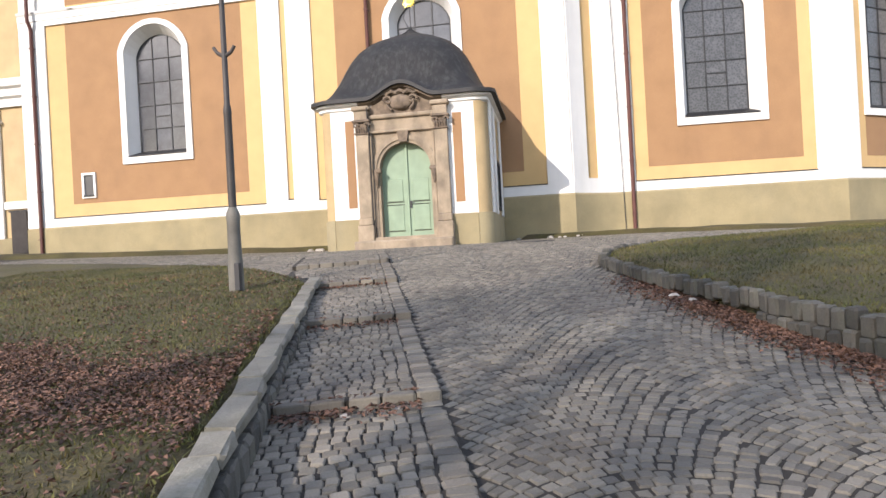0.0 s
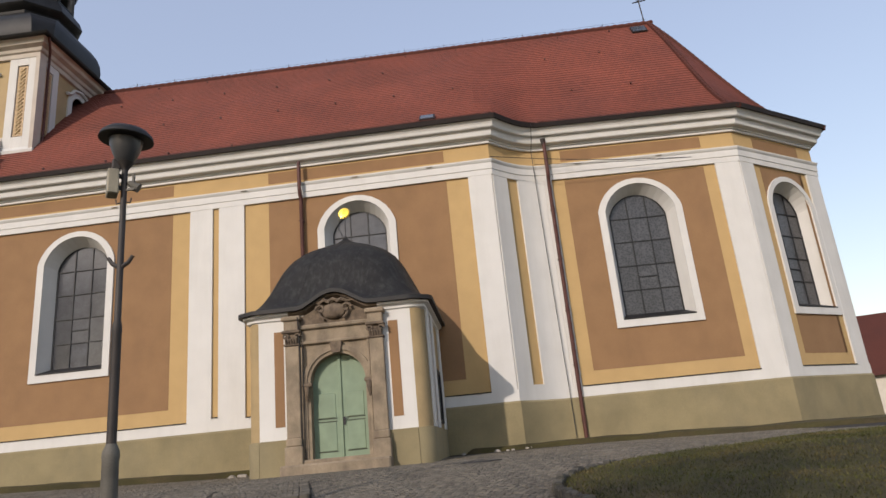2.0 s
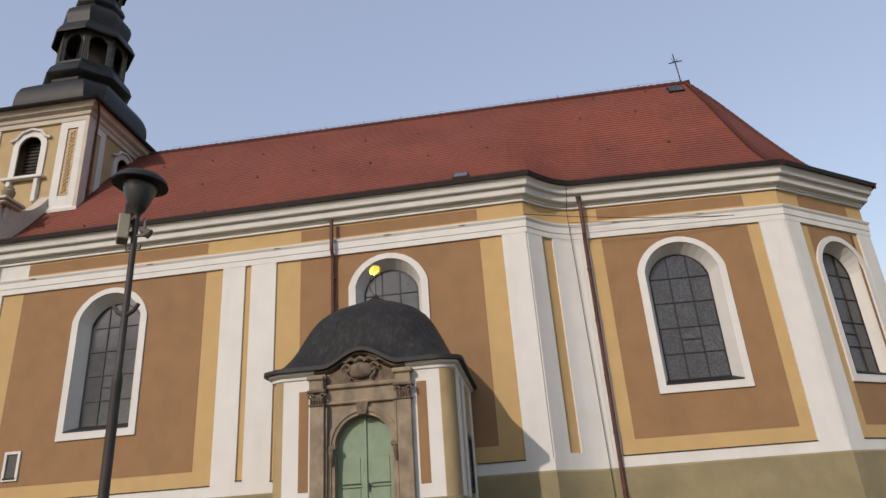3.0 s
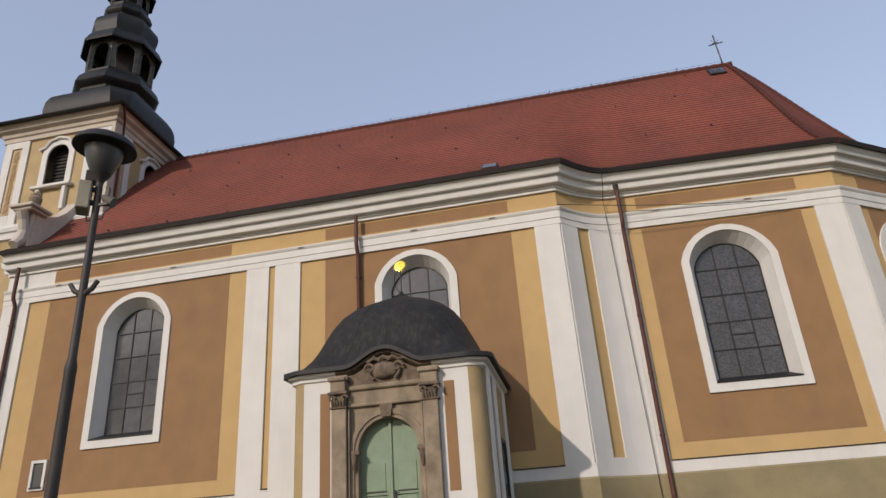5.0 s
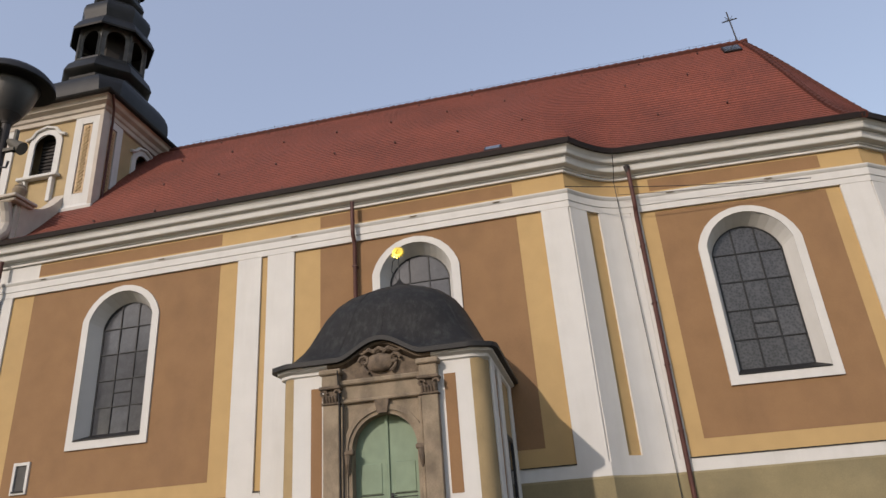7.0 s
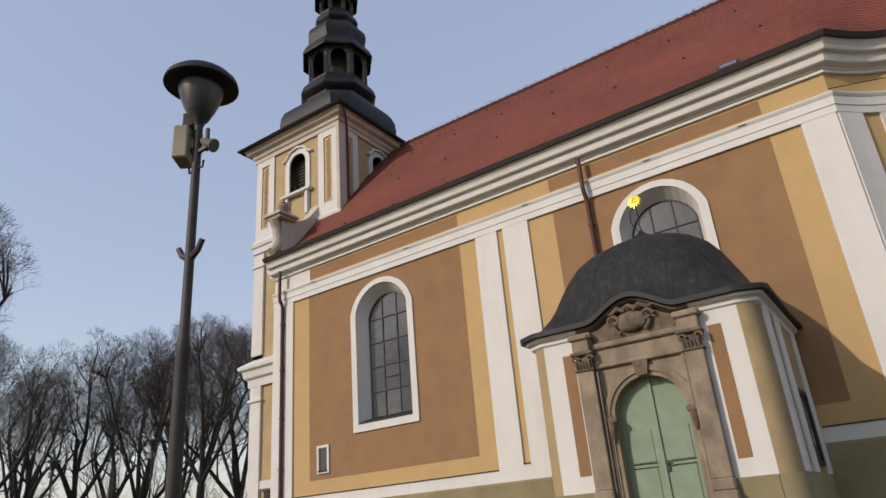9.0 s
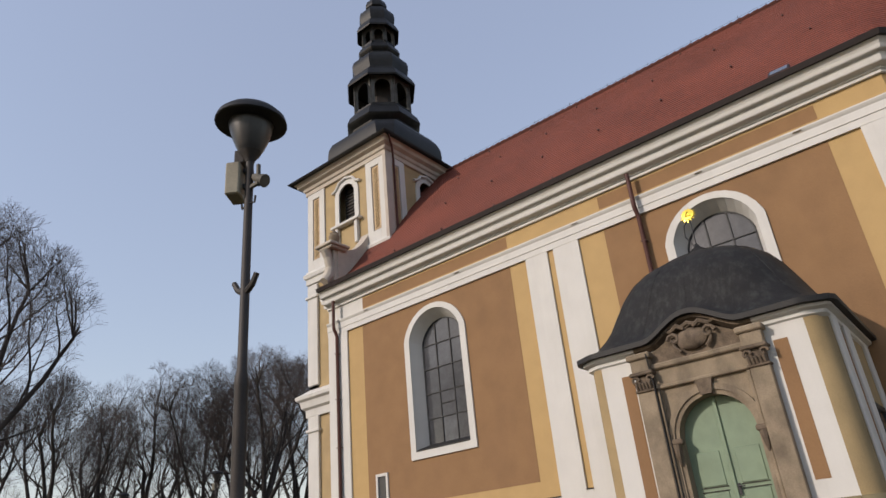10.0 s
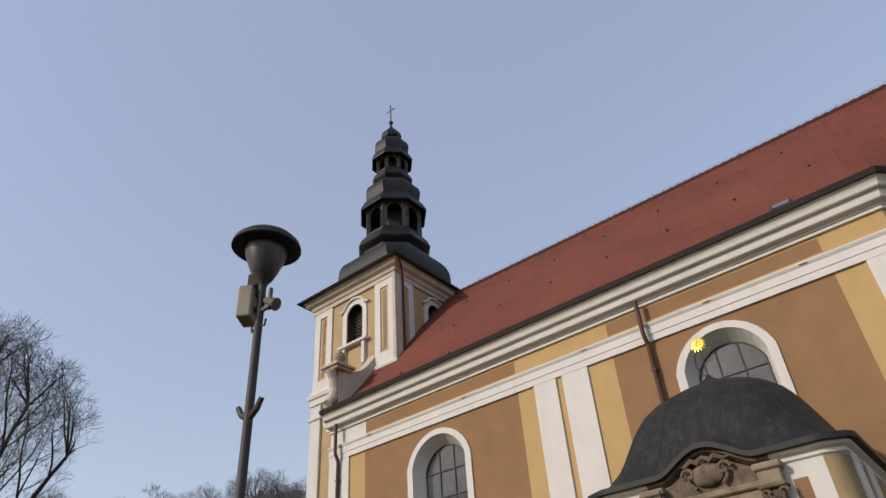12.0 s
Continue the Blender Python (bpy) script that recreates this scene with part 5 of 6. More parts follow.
across, along_ = lane(stones[:, 0], stones[:, 1])
in_lane = (across < 0.02) & (across > -LANE_W - 0.5) & (along_ < RISERS[-1] + 0.0)
keep = ~in_lane & (signed(LAWN_LEFT, stones[:, 0], stones[:, 1]) < 0.02) & (signed(LAWN_RIGHT, stones[:, 0], stones[:, 1]) < 0.0)
keep &= (signed(VERGE_LEFT, stones[:, 0], stones[:, 1]) < 0) & (signed(VERGE_RIGHT, stones[:, 0], stones[:, 1]) < 0)
keep &= ~((stones[:, 0] > PX - SIDE) & (stones[:, 0] < PX + SIDE) & (stones[:, 1] > PF - 0.55))
stones = stones[keep]
side_lane = []
lane_rows = []
for a, b in zip(RISERS, RISERS[1:]):
    n = round((b - a) / 0.092)
    lane_rows += [(a + (b - a) * (i + 0.5) / n, i == 0) for i in range(n)]
for v, edge_row in lane_rows:
    u = -0.085
    side_lane.append((u, v, 0.08, 0.043, 0.0))
    u = -0.085 - 0.085
    while u > -LANE_W - 0.35:
        w = rng.uniform(0.038, 0.053) if not edge_row else rng.uniform(0.08, 0.12)
        bow = 0.0 if edge_row else 0.05 * math.sin((u + 0.6) * 3)
        side_lane.append((u - w, v + bow * math.sin(3.14 * ((v + 2.75) % 2.55) / 2.55), w - 0.004, 0.042, 0.0))
        u -= 2 * w
side_lane = np.array(side_lane)
sx_ = LANE_ORIGIN.x + side_lane[:, 0] * LANE_SIDE.x + side_lane[:, 1] * LANE_WAY.x
sy_ = LANE_ORIGIN.y + side_lane[:, 0] * LANE_SIDE.y + side_lane[:, 1] * LANE_WAY.y
inside = signed(LAWN_LEFT, sx_, sy_) < 0.0
lane_stones = np.stack([sx_, sy_, side_lane[:, 2], side_lane[:, 3], np.full(len(sx_), 0.0), lane_lift(side_lane[:, 1])], -1)[inside]
stones = np.concatenate([stones, lane_stones])
stones[:, 0] += rng.normal(0, 0.004, len(stones))
stones[:, 1] += rng.normal(0, 0.004, len(stones))
stones[:, 2:4] *= rng.uniform(0.93, 1.04, (len(stones), 2))
stones[:, 4] += rng.normal(0, 0.06, len(stones)) - math.atan2(-LANE_WAY.x, LANE_WAY.y) * -1.0
lift = stones[:, 5] + rng.normal(0, 0.0035, len(stones))

# outline of one cobble: a rounded cut top over straight sides
ring = [(-1, -0.8), (-0.8, -1), (0.8, -1), (1, -0.8), (1, 0.8), (0.8, 1), (-0.8, 1), (-1, 0.8)]
UNIT = [(x, y, -0.1) for x, y in ring] + [(x * 0.97, y * 0.97, -0.005) for x, y in ring] + [(x * 0.8, y * 0.8, 0.004) for x, y in ring]
UNIT_F = [(8 * r + j, 8 * r + (j + 1) % 8, 8 * r + 8 + (j + 1) % 8, 8 * r + 8 + j) for r in range(2) for j in range(8)] + [tuple(range(16, 24))]
order = np.argsort(np.hypot(stones[:, 0] + 0.4, stones[:, 1] - 3.4))
picked, rest = order[:300], order[300:]
unit = np.array(UNIT)
st = stones[rest]
c, s = np.cos(st[:, 4])[:, None], np.sin(st[:, 4])[:, None]
jit = rng.uniform(0.94, 1.06, (len(st), 24))
lx, ly = unit[None, :, 0] * st[:, 2:3] * jit, unit[None, :, 1] * st[:, 3:4] * jit
wx, wy = st[:, 0:1] + c * lx - s * ly, st[:, 1:2] + s * lx + c * ly
tx, ty = rng.normal(0, 0.03, (len(st), 1)), rng.normal(0, 0.03, (len(st), 1))
wz = level(wx, wy) + lift[rest][:, None] + unit[None, :, 2] + tx * lx + ty * ly
verts = np.stack([wx, wy, wz], -1).reshape(-1, 3)
faces = []
for i in range(len(st)):
    k = 24 * i
    faces += [tuple(k + q for q in f) for f in UNIT_F]
me = bpy.data.meshes.new("cobbles")
me.from_pydata(verts.tolist(), [], faces)
me.materials.append(cobble_mat)
cob = new("cobbles", me)
cob.parent = pavement
tagged(cob, "granite cobbles of the forecourt", kind="stuff")

bed = Shape()
for a, b in zip(RISERS, RISERS[1:]):
    for i in range(6):
        v0, v1 = a + 0.03 + (b - a) * i / 6, a + (b - a) * (i + 1) / 6
        q4 = []
        for u, v in ((-LANE_W - 0.5, v0), (0.0, v0), (0.0, v1), (-LANE_W - 0.5, v1)):
            x, y = LANE_ORIGIN.x + u * LANE_SIDE.x + v * LANE_WAY.x, LANE_ORIGIN.y + u * LANE_SIDE.y + v * LANE_WAY.y
            z0_ = 0.075 - 0.07 * (v - a) / (b - a)
            q4.append((x, y, float(level(x, y)) + z0_ - 0.008))
        bed.quad(*q4)
        if i == 0:
            bed.quad(q4[0], q4[1], (q4[1][0], q4[1][1], q4[1][2] - 0.2), (q4[0][0], q4[0][1], q4[0][2] - 0.2))
part("lane_bed", bed, joint_mat, pavement)

# ---- kerbs ----
def stone_mesh(name, lx, ly, lz, seed, bevel=0.02):
    r = random.Random(seed)
    s = Shape().box((-lx / 2, -ly / 2, -lz), (lx / 2, ly / 2, 0), None, bevel)
    s.v = [(x + r.uniform(-1, 1) * 0.012, y + r.uniform(-1, 1) * 0.01, z + r.uniform(-1, 1) * 0.008) for x, y, z in s.v]
    return s.mesh(name)


def place(name, me, mat, x, y, z, turn, parent, tip=0.0):
    if not me.materials:
        me.materials.append(mat)
    ob = new(name, me)
    ob.parent = parent
    ob.matrix_basis = Matrix.Translation(Vector((x, y, z)) - parent.location) @ Matrix.Rotation(turn, 4, "Z") @ Matrix.Rotation(tip, 4, "Y")
    return ob


kerb_left = thing("kerb", "low retaining kerb of grey granite slabs on setts", "kerb", kind="structure", at=(-2.5, 6, 1.0))
lens = (0.34, 0.42, 0.55, 0.38)
slabs = [stone_mesh("kerb_slab", l, 0.18, 0.085, 10 + i, 0.018) for i, l in enumerate(lens)]
setts = [stone_mesh("sett", 0.17, 0.13, 0.17, 30 + i, 0.022) for i in range(6)]
y, i = -2.0, 0
turn_l = math.atan2(1, -0.28)
while y < 9.4:
    q = (0, 2, 1, 3, 1, 0, 2)[i % 7]
    half_y = lens[q] / 2 * math.sin(turn_l)
    yc = y + half_y
    xc = KERB_L(yc) - 0.1 + 0.014 * math.sin(7.3 * i)
    place("kerb_slab", slabs[q], kerb_mat, xc, yc, float(level(xc, yc)) + float(lift_left(yc)) + 0.04 + 0.01 * math.sin(5.1 * i), turn_l + 0.05 * math.sin(3.7 * i), kerb_left, -0.09)
    y += 2 * half_y + 0.02
    i += 1
y, i = -2.0, 0
while y < 8.6:
    xc = KERB_L(y) - 0.045
    z = float(level(xc, y)) + float(lift_left(y)) - 0.075
    place("sett", setts[i % 6], sett_mat, xc, y, z, turn_l, kerb_left, -0.09)
    if float(lift_left(y)) > 0.17:
        place("sett", setts[(i + 3) % 6], sett_mat, xc + 0.012, y + 0.08, z - 0.15, turn_l, kerb_left, -0.09)
    y += 0.172
    i += 1
kerb_right = thing("kerb", "curved kerb of upright dark granite setts", "kerb", kind="structure", at=(1.5, 7, 1.2))
uprights = [stone_mesh("kerb_sett", 0.112, 0.12, 0.17, 50 + i, 0.02) for i in range(7)]
walked, i = 0.0, 0
dense = []
for (ax, ay), (bx, by) in zip(KERB_R, KERB_R[1:]):
    n = max(2, int(math.dist((ax, ay), (bx, by)) / 0.02))
    dense += [(ax + (bx - ax) * k / n, ay + (by - ay) * k / n, math.atan2(by - ay, bx - ax)) for k in range(n)]
last = None
for x, y, a in dense:
    if y < 0.5 or (last and math.dist(last, (x, y)) < 0.122):
        continue
    last = (x, y)
    nx, ny = math.sin(a), -math.cos(a)
    r = random.Random(i * 7)
    xk, yk = x + nx * 0.08, y + ny * 0.08
    z = float(level(x, y)) + float(lift_right(y)) + 0.03 + r.uniform(-0.02, 0.02)
    place("kerb_sett", uprights[i % 7], sett_mat, xk, yk, z, a + r.uniform(-0.07, 0.07), kerb_right, 0.0)
    if y < 6.6:
        place("kerb_sett", uprights[(i + 2) % 7], sett_mat, xk - nx * 0.035, yk - ny * 0.035, z - 0.165, a + 0.1 * math.sin(i * 2.3), kerb_right, 0.0)
    i += 1

# drain cover before the porch, rubble by its corners
drain = thing("drain_cover", "round dark iron manhole cover in the cobbles", "manhole cover", at=(-0.35, 15.6, 0))
dz = float(level(-0.35, 15.6)) + 0.012
part("cover_ring", Shape().lathe([(0.42, dz - 0.05), (0.42, dz + 0.004), (0.36, dz + 0.008), (0.34, dz - 0.002)], 24, (-0.35, 15.6)), iron, drain)
part("cover_plate", Shape().lathe([(0.33, dz - 0.04), (0.33, dz + 0.002), (0.1, dz + 0.006)], 20, (-0.35, 15.6)), lead, drain)


def rubble(x, y, r, seed, label):
    q = random.Random(seed)
    z = float(level(x, y))
    s = Shape()
    rows_ = [(-0.3, 0.7), (0.05, 1.0), (0.45, 0.8), (0.7, 0.4)]
    s.v = [(x + r * f * (1 + q.uniform(-0.25, 0.25)) * math.cos(a), y + 0.8 * r * f * (1 + q.uniform(-0.25, 0.25)) * math.sin(a), z + r * h) for h, f in rows_ for a in (2 * math.pi * j / 7 for j in range(7))]
    s.f = [(7 * i + j, 7 * i + (j + 1) % 7, 7 * i + 7 + (j + 1) % 7, 7 * i + 7 + j) for i in range(3) for j in range(7)] + [tuple(range(21, 28))]
    ob = part("rubble_stone", s, stone_light)
    return tagged(ob, label, "stone", "loose stones")


q = random.Random(4)
for i in range(9):
    rubble(-7.3 - q.random() * 1.3, 23.9 - q.random() * 0.8 + 0.0, 0.07 + 0.07 * q.random(), i, "pale broken stone lying by the porch wall")
for i in range(8):
    rubble(-1.3 + q.random() * 2.6, 24.2 + q.random() * 0.5, 0.06 + 0.06 * q.random(), 20 + i, "pale broken stone lying at the plinth")
for i, (x, y, r) in enumerate(((1.27, 7.75, 0.07), (1.4, 7.5, 0.065), (-1.32, 4.42, 0.035), (-1.0, 4.55, 0.03))):
    rubble(x, y, r, 40 + i, "white pebble among dead leaves on cobbles")

# ---- street lamp ----
LX, LY = -4.25, 8.93
LZ = float(turf(np.array([LX]), np.array([LY]))[0])
lamp = thing("street_lamp", "tall grey street lamp with dark mushroom hat and loudspeakers", "street lamp", at=(LX, LY, LZ))
part("base", Shape().lathe([(0.105, LZ - 0.2), (0.1, LZ + 0.4), (0.092, LZ + 0.46), (0.088, LZ + 0.95), (0.096, LZ + 1.0), (0.09, LZ + 1.06), (0.055, LZ + 1.14)], 16, (LX, LY)), pole_base, lamp, "weathered grey pole base", smooth=40)
part("base_door", Shape().box((LX + 0.02, LY - 0.105, LZ + 0.0), (LX + 0.1, LY - 0.03, LZ + 0.38), None, 0.008), iron, lamp, "dark rusted access flap")
part("pole", Shape().lathe([(0.056, LZ + 1.05), (0.054, LZ + 2.4), (0.058, LZ + 2.42), (0.055, LZ + 2.48), (0.04, LZ + 2.55), (0.036, 6.1)], 14, (LX, LY)), pole_paint, lamp, smooth=40)
arms = Shape()
for sx in (-1, 1):
    arms.tube([(LX, LY, 4.66), (LX + sx * 0.1, LY, 4.72), (LX + sx * 0.155, LY, 4.8)], [0.03, 0.026, 0.024], 8)
part("bracket_fork", arms, pole_paint, lamp)
hook = Shape()
for sx in (-1, 1):
    hook.tube([(LX, LY, 5.52), (LX + sx * 0.09, LY, 5.5), (LX + sx * 0.1, LY, 5.56)], 0.01, 6)
part("hook", hook, iron, lamp)
part("bowl", Shape().lathe([(0.045, 6.0), (0.085, 6.03), (0.125, 6.1), (0.165, 6.2), (0.195, 6.3), (0.21, 6.38), (0.21, 6.43)], 24, (LX, LY)), lamp_bowl, lamp, "dull grey glass bowl", smooth=50)
part("neck", Shape().lathe([(0.042, 5.95), (0.052, 5.98), (0.08, 6.015), (0.1, 6.05), (0.09, 6.055)], 16, (LX, LY)), pole_paint, lamp, smooth=50)
hat = Shape().lathe([(0.32, 6.360), (0.33, 6.375), (0.315, 6.425), (0.26, 6.480), (0.15, 6.515), (0.03, 6.525)], 28, (LX, LY))
hat.lathe([(0.33, 6.365), (0.24, 6.425), (0.1, 6.435)], 28, (LX, LY))
tip = Matrix.Translation((LX, LY, 6.4)) @ Matrix.Rotation(radians(4), 4, "Y") @ Matrix.Translation((-LX, -LY, -6.4))
hat.v = [tuple(tip @ Vector(p)) for p in hat.v]
part("hat", hat, slate_edge, lamp, "dark rusty mushroom-shaped lamp hat", smooth=50)
turned = lambda a, o: (lambda x, y, z: (o[0] + x * math.cos(a) - y * math.sin(a), o[1] + x * math.sin(a) + y * math.cos(a), o[2] + z))  # noqa: E731
spk = turned(radians(35), (LX - 0.12, LY - 0.03, 5.8))
part("speaker_box", Shape().box((-0.08, -0.12, -0.2), (0.05, 0.1, 0.13), spk, 0.012), box_beige, lamp, "beige loudspeaker box")
for z in (-0.1, 0.06):
    part("speaker_bracket", Shape().box((0.05, -0.03, z), (0.13, 0.03, z + 0.04), spk), iron, lamp)
part("junction_box", Shape().box((-0.03, -0.06, 0.15), (0.07, 0.06, 0.29), spk, 0.01), pole_paint, lamp)
part("horn_speaker", Shape().tube([(LX + 0.05, LY + 0.0, 5.78), (LX + 0.08, LY + 0.02, 5.76), (LX + 0.1, LY + 0.03, 5.74), (LX + 0.165, LY + 0.05, 5.7)], [0.02, 0.045, 0.048, 0.062], 12).box((LX + 0.0, LY - 0.015, 5.66), (LX + 0.14, LY + 0.015, 5.69)).box((LX + 0.1, LY - 0.0, 5.66), (LX + 0.125, LY + 0.03, 5.88)), pole_base, lamp, "small grey horn loudspeaker", smooth=40)

for x, y, turn in ((-31.3, 26.4, 0.6), (-36.6, 24.3, 1.9)):
    far_lamp = copy_thing(lamp, pose(x, y, float(turf(np.array([x]), np.array([y]))[0]), 0, 0, turn))
    tagged(far_lamp, "grey street lamp with mushroom hat before the bare trees", "street lamp")

# ---- trees ----
def bare_tree(seed, height, wide, fork, limbs_n, knobs=False, levels=5):
    """A leafless tree grown into a rounded crown: heavy limbs that rise from the fork, then ever finer boughs and fans of twigs."""
    r = random.Random(seed)
    limbs, twigs = Shape(), Shape()
    mid, up_r, down_r = fork + 0.52 * (1 - fork), 0.48 * (1 - fork), 0.52 * (1 - fork)

    def room(p):
        dz = p.z - mid
        return (p.x * p.x + p.y * p.y) / (wide * wide) + (dz / (up_r if dz > 0 else down_r)) ** 2

    stack = [(Vector((0, 0, -0.03)), Vector((r.uniform(-0.08, 0.08), r.uniform(-0.08, 0.08), 1)).normalized(), fork + 0.03, 0.021, 0)]
    while stack:
        p, d, long, rad, lv = stack.pop()
        n = (5, 7, 5, 4, 3, 2)[min(lv, 5)]
        pts, radii, kids = [p.copy()], [rad], []
        end_r = rad * (0.8 if lv == 0 else 0.42)
        for i in range(n):
            bend = (0.04, 0.13, 0.2, 0.24, 0.26, 0.26)[min(lv, 5)]
            d = (d + Vector((r.uniform(-1, 1), r.uniform(-1, 1), r.uniform(-0.7, 0.8))) * bend + Vector((0, 0, 0.07 if 0 < lv < 3 else 0.03))).normalized()
            q = p + d * long / n
            if lv and room(q) > r.uniform(0.92, 1.08) and i:
                break
            p = q
            pts.append(p.copy())
            radii.append(rad + (end_r - rad) * (i + 1) / n)
            if lv and lv < levels and i >= (1 if lv < 3 else 0):
                for _ in range((0, 1, 1, 2, 1)[min(lv, 4)]):
                    if r.random() < (0.9 if lv < 3 else 0.7):
                        kids.append((p.copy(), d.copy(), radii[-1] * r.uniform(0.4, 0.62), r.uniform(0.6, 1.0)))
        if lv <= 2:
            limbs.tube(pts, radii, (10, 7, 5)[lv], False)
        else:
            twigs.tube(pts, [max(v, 0.0003) for v in radii], 3, False)
        if lv >= levels:
            continue
        if lv == 0:
            for k in range(limbs_n):
                a = 2 * math.pi * (k + r.uniform(-0.25, 0.25)) / limbs_n
                lean = r.uniform(0.25, 0.75) if k else 0.08
                stack.append((p.copy(), Vector((math.cos(a) * math.sin(lean), math.sin(a) * math.sin(lean), math.cos(lean))), (1 - fork) * r.uniform(0.62, 0.8), end_r * r.uniform(0.55, 0.75), 1))
            continue
        for k in range(6 if knobs and lv == 1 else 3):
            kids.append((p.copy(), d.copy(), end_r * r.uniform(0.6, 0.8), 1.0))
        for q0, d0, r0, f in kids:
            side = d0.orthogonal().normalized()
            side.rotate(Matrix.Rotation(r.uniform(0, 2 * math.pi), 3, d0))
            lean = r.uniform(0.4, 1.0)
            nd = (d0 * math.cos(lean) + side * math.sin(lean) + Vector((0, 0, 0.12))).normalized()
            stack.append((q0, nd, (0.26, 0.26, 0.145, 0.085, 0.055)[min(lv, 4)] * f * r.uniform(0.8, 1.15), r0, lv + 1))
    for s in (limbs, twigs):
        s.v = [tuple(c * height for c in v) for v in s.v]
    return limbs.mesh("trunk", 60), twigs.mesh("crown")


def plant(meshes, x, y, z, scale, turn, label, girth=1.0):
    t = thing("tree", label, "tree", "bare trees round the church")
    part("trunk", meshes[0], bark, t)
    part("crown", meshes[1], twig_mat, t, "fine bare twigs")
    t.matrix_basis = Matrix.Translation((x, y, z)) @ Matrix.Rotation(turn, 4, "Z") @ Matrix.Diagonal((scale * girth, scale * girth, scale, 1))
    return t


# four kinds, ten metres high each
kinds = [bare_tree(21, 10, 0.25, 0.3, 5, True), bare_tree(5, 10, 0.24, 0.2, 5), bare_tree(8, 10, 0.14, 0.24, 4), bare_tree(12, 10, 0.3, 0.2, 6, True), bare_tree(31, 10, 0.45, 0.06, 6, levels=4)]


def from_eye(bearing, away):
    """A place so far from the end of the walk, by degrees to the left of north."""
    return 0.25 - away * math.sin(radians(bearing)), 5.8 + away * math.cos(radians(bearing))


for kind, bearing, away, high, turn, label in (
        (0, 74.6, 40, 19.6, 5.75, "large bare lime tree with a broad rounded crown"),
        (1, 68.0, 52, 14.5, 2.0, "bare deciduous tree with upright dark limbs"),
        (1, 72.5, 58, 15.5, 5.0, "bare deciduous tree with upright dark limbs"),
        (2, 64.5, 60, 16.0, 1.0, "slender bare tree with thin twigs"),
        (2, 61.5, 62, 18.0, 3.1, "slender bare tree with thin twigs"),
        (3, 57.5, 58, 17.0, 4.0, "bare deciduous tree with spreading dark limbs"),
        (2, 59.5, 75, 20.0, 0.2, "slender bare tree with thin twigs"),
        (0, 53.5, 56, 17.5, 5.0, "gnarled bare tree with heavy dark limbs"),
        (3, 50.5, 66, 20.0, 1.0, "bare tree with spreading limbs close to the tower"),
        (1, 55.0, 85, 22.0, 0.9, "bare deciduous tree with upright dark limbs"),
        (1, 65.0, 85, 20.0, 2.9, "bare deciduous tree with upright dark limbs"),
        (3, 75.5, 62, 15.0, 2.2, "bare deciduous tree with spreading dark limbs"),
        (2, 47.0, 80, 20.0, 2.2, "slender bare tree behind the tower")):
    x, y = from_eye(bearing, away)
    plant(kinds[kind], x, y, 1.7, high / 10, turn, label, 1.0)
for i in range(6):
    x, y = from_eye(50 + 4.6 * i, 50 + 11 * ((i * 0.618) % 1))
    plant(kinds[4], x, y, 1.7, 0.55 + 0.35 * ((i * 0.37) % 1), i * 1.7, "low twiggy leafless shrub at the wood's edge")
for kind, x, y, high, turn, label in ((0, -4.7, -5.2, 11.5, 1.3, "bare tree with spreading limbs beside the lower path"), (0, -42.0, -12.0, 24.0, 0.3, "tall bare tree on the lower lawn")):
    plant(kinds[kind], x, y, -1.2, high / 10, turn, label)

# ---- far houses ----
def house(x, y, w, d, h, rise, turn, label):
    t = thing("house", label, "house")
    s = Shape().box((-w / 2, -d / 2, -2), (w / 2, d / 2, h))
    wall = part("wall", s, house_wall, t)
    ro = Shape().add([(-w / 2 - 0.4, -d / 2 - 0.5, h - 0.1), (w / 2 + 0.4, -d / 2 - 0.5, h - 0.1), (w / 2 + 0.4, d / 2 + 0.5, h - 0.1), (-w / 2 - 0.4, d / 2 + 0.5, h - 0.1), (-w / 2 - 0.4, 0, h + rise), (w / 2 + 0.4, 0, h + rise)],
                     [(0, 1, 5, 4), (2, 3, 4, 5), (0, 4, 3), (1, 2, 5), (0, 3, 2, 1)])
    part("roof", ro, tiles, t, "red tiled gable roof")
    for i in range(int(w / 2.5)):
        u = -w / 2 + 1.2 + i * 2.5
        part("window", Shape().box((u, -d / 2 - 0.03, h - 2.2), (u + 1.0, -d / 2 + 0.05, h - 0.8)), lead, wall)
    t.matrix_basis = Matrix.Translation((x, y, 1.5)) @ Matrix.Rotation(turn, 4, "Z")


house(35.5, 57.5, 13, 9, 3.4, 5.0, -0.3, "pale distant house with a red tiled roof")

# ---- turf blades and dead leaves ----
def scatter(poly_test, n, box, seed):
    r = np.random.default_rng(seed)
    x, y = r.uniform(box[0], box[1], n), r.uniform(box[2], box[3], n)
    k = poly_test(x, y)
    return x[k], y[k], r


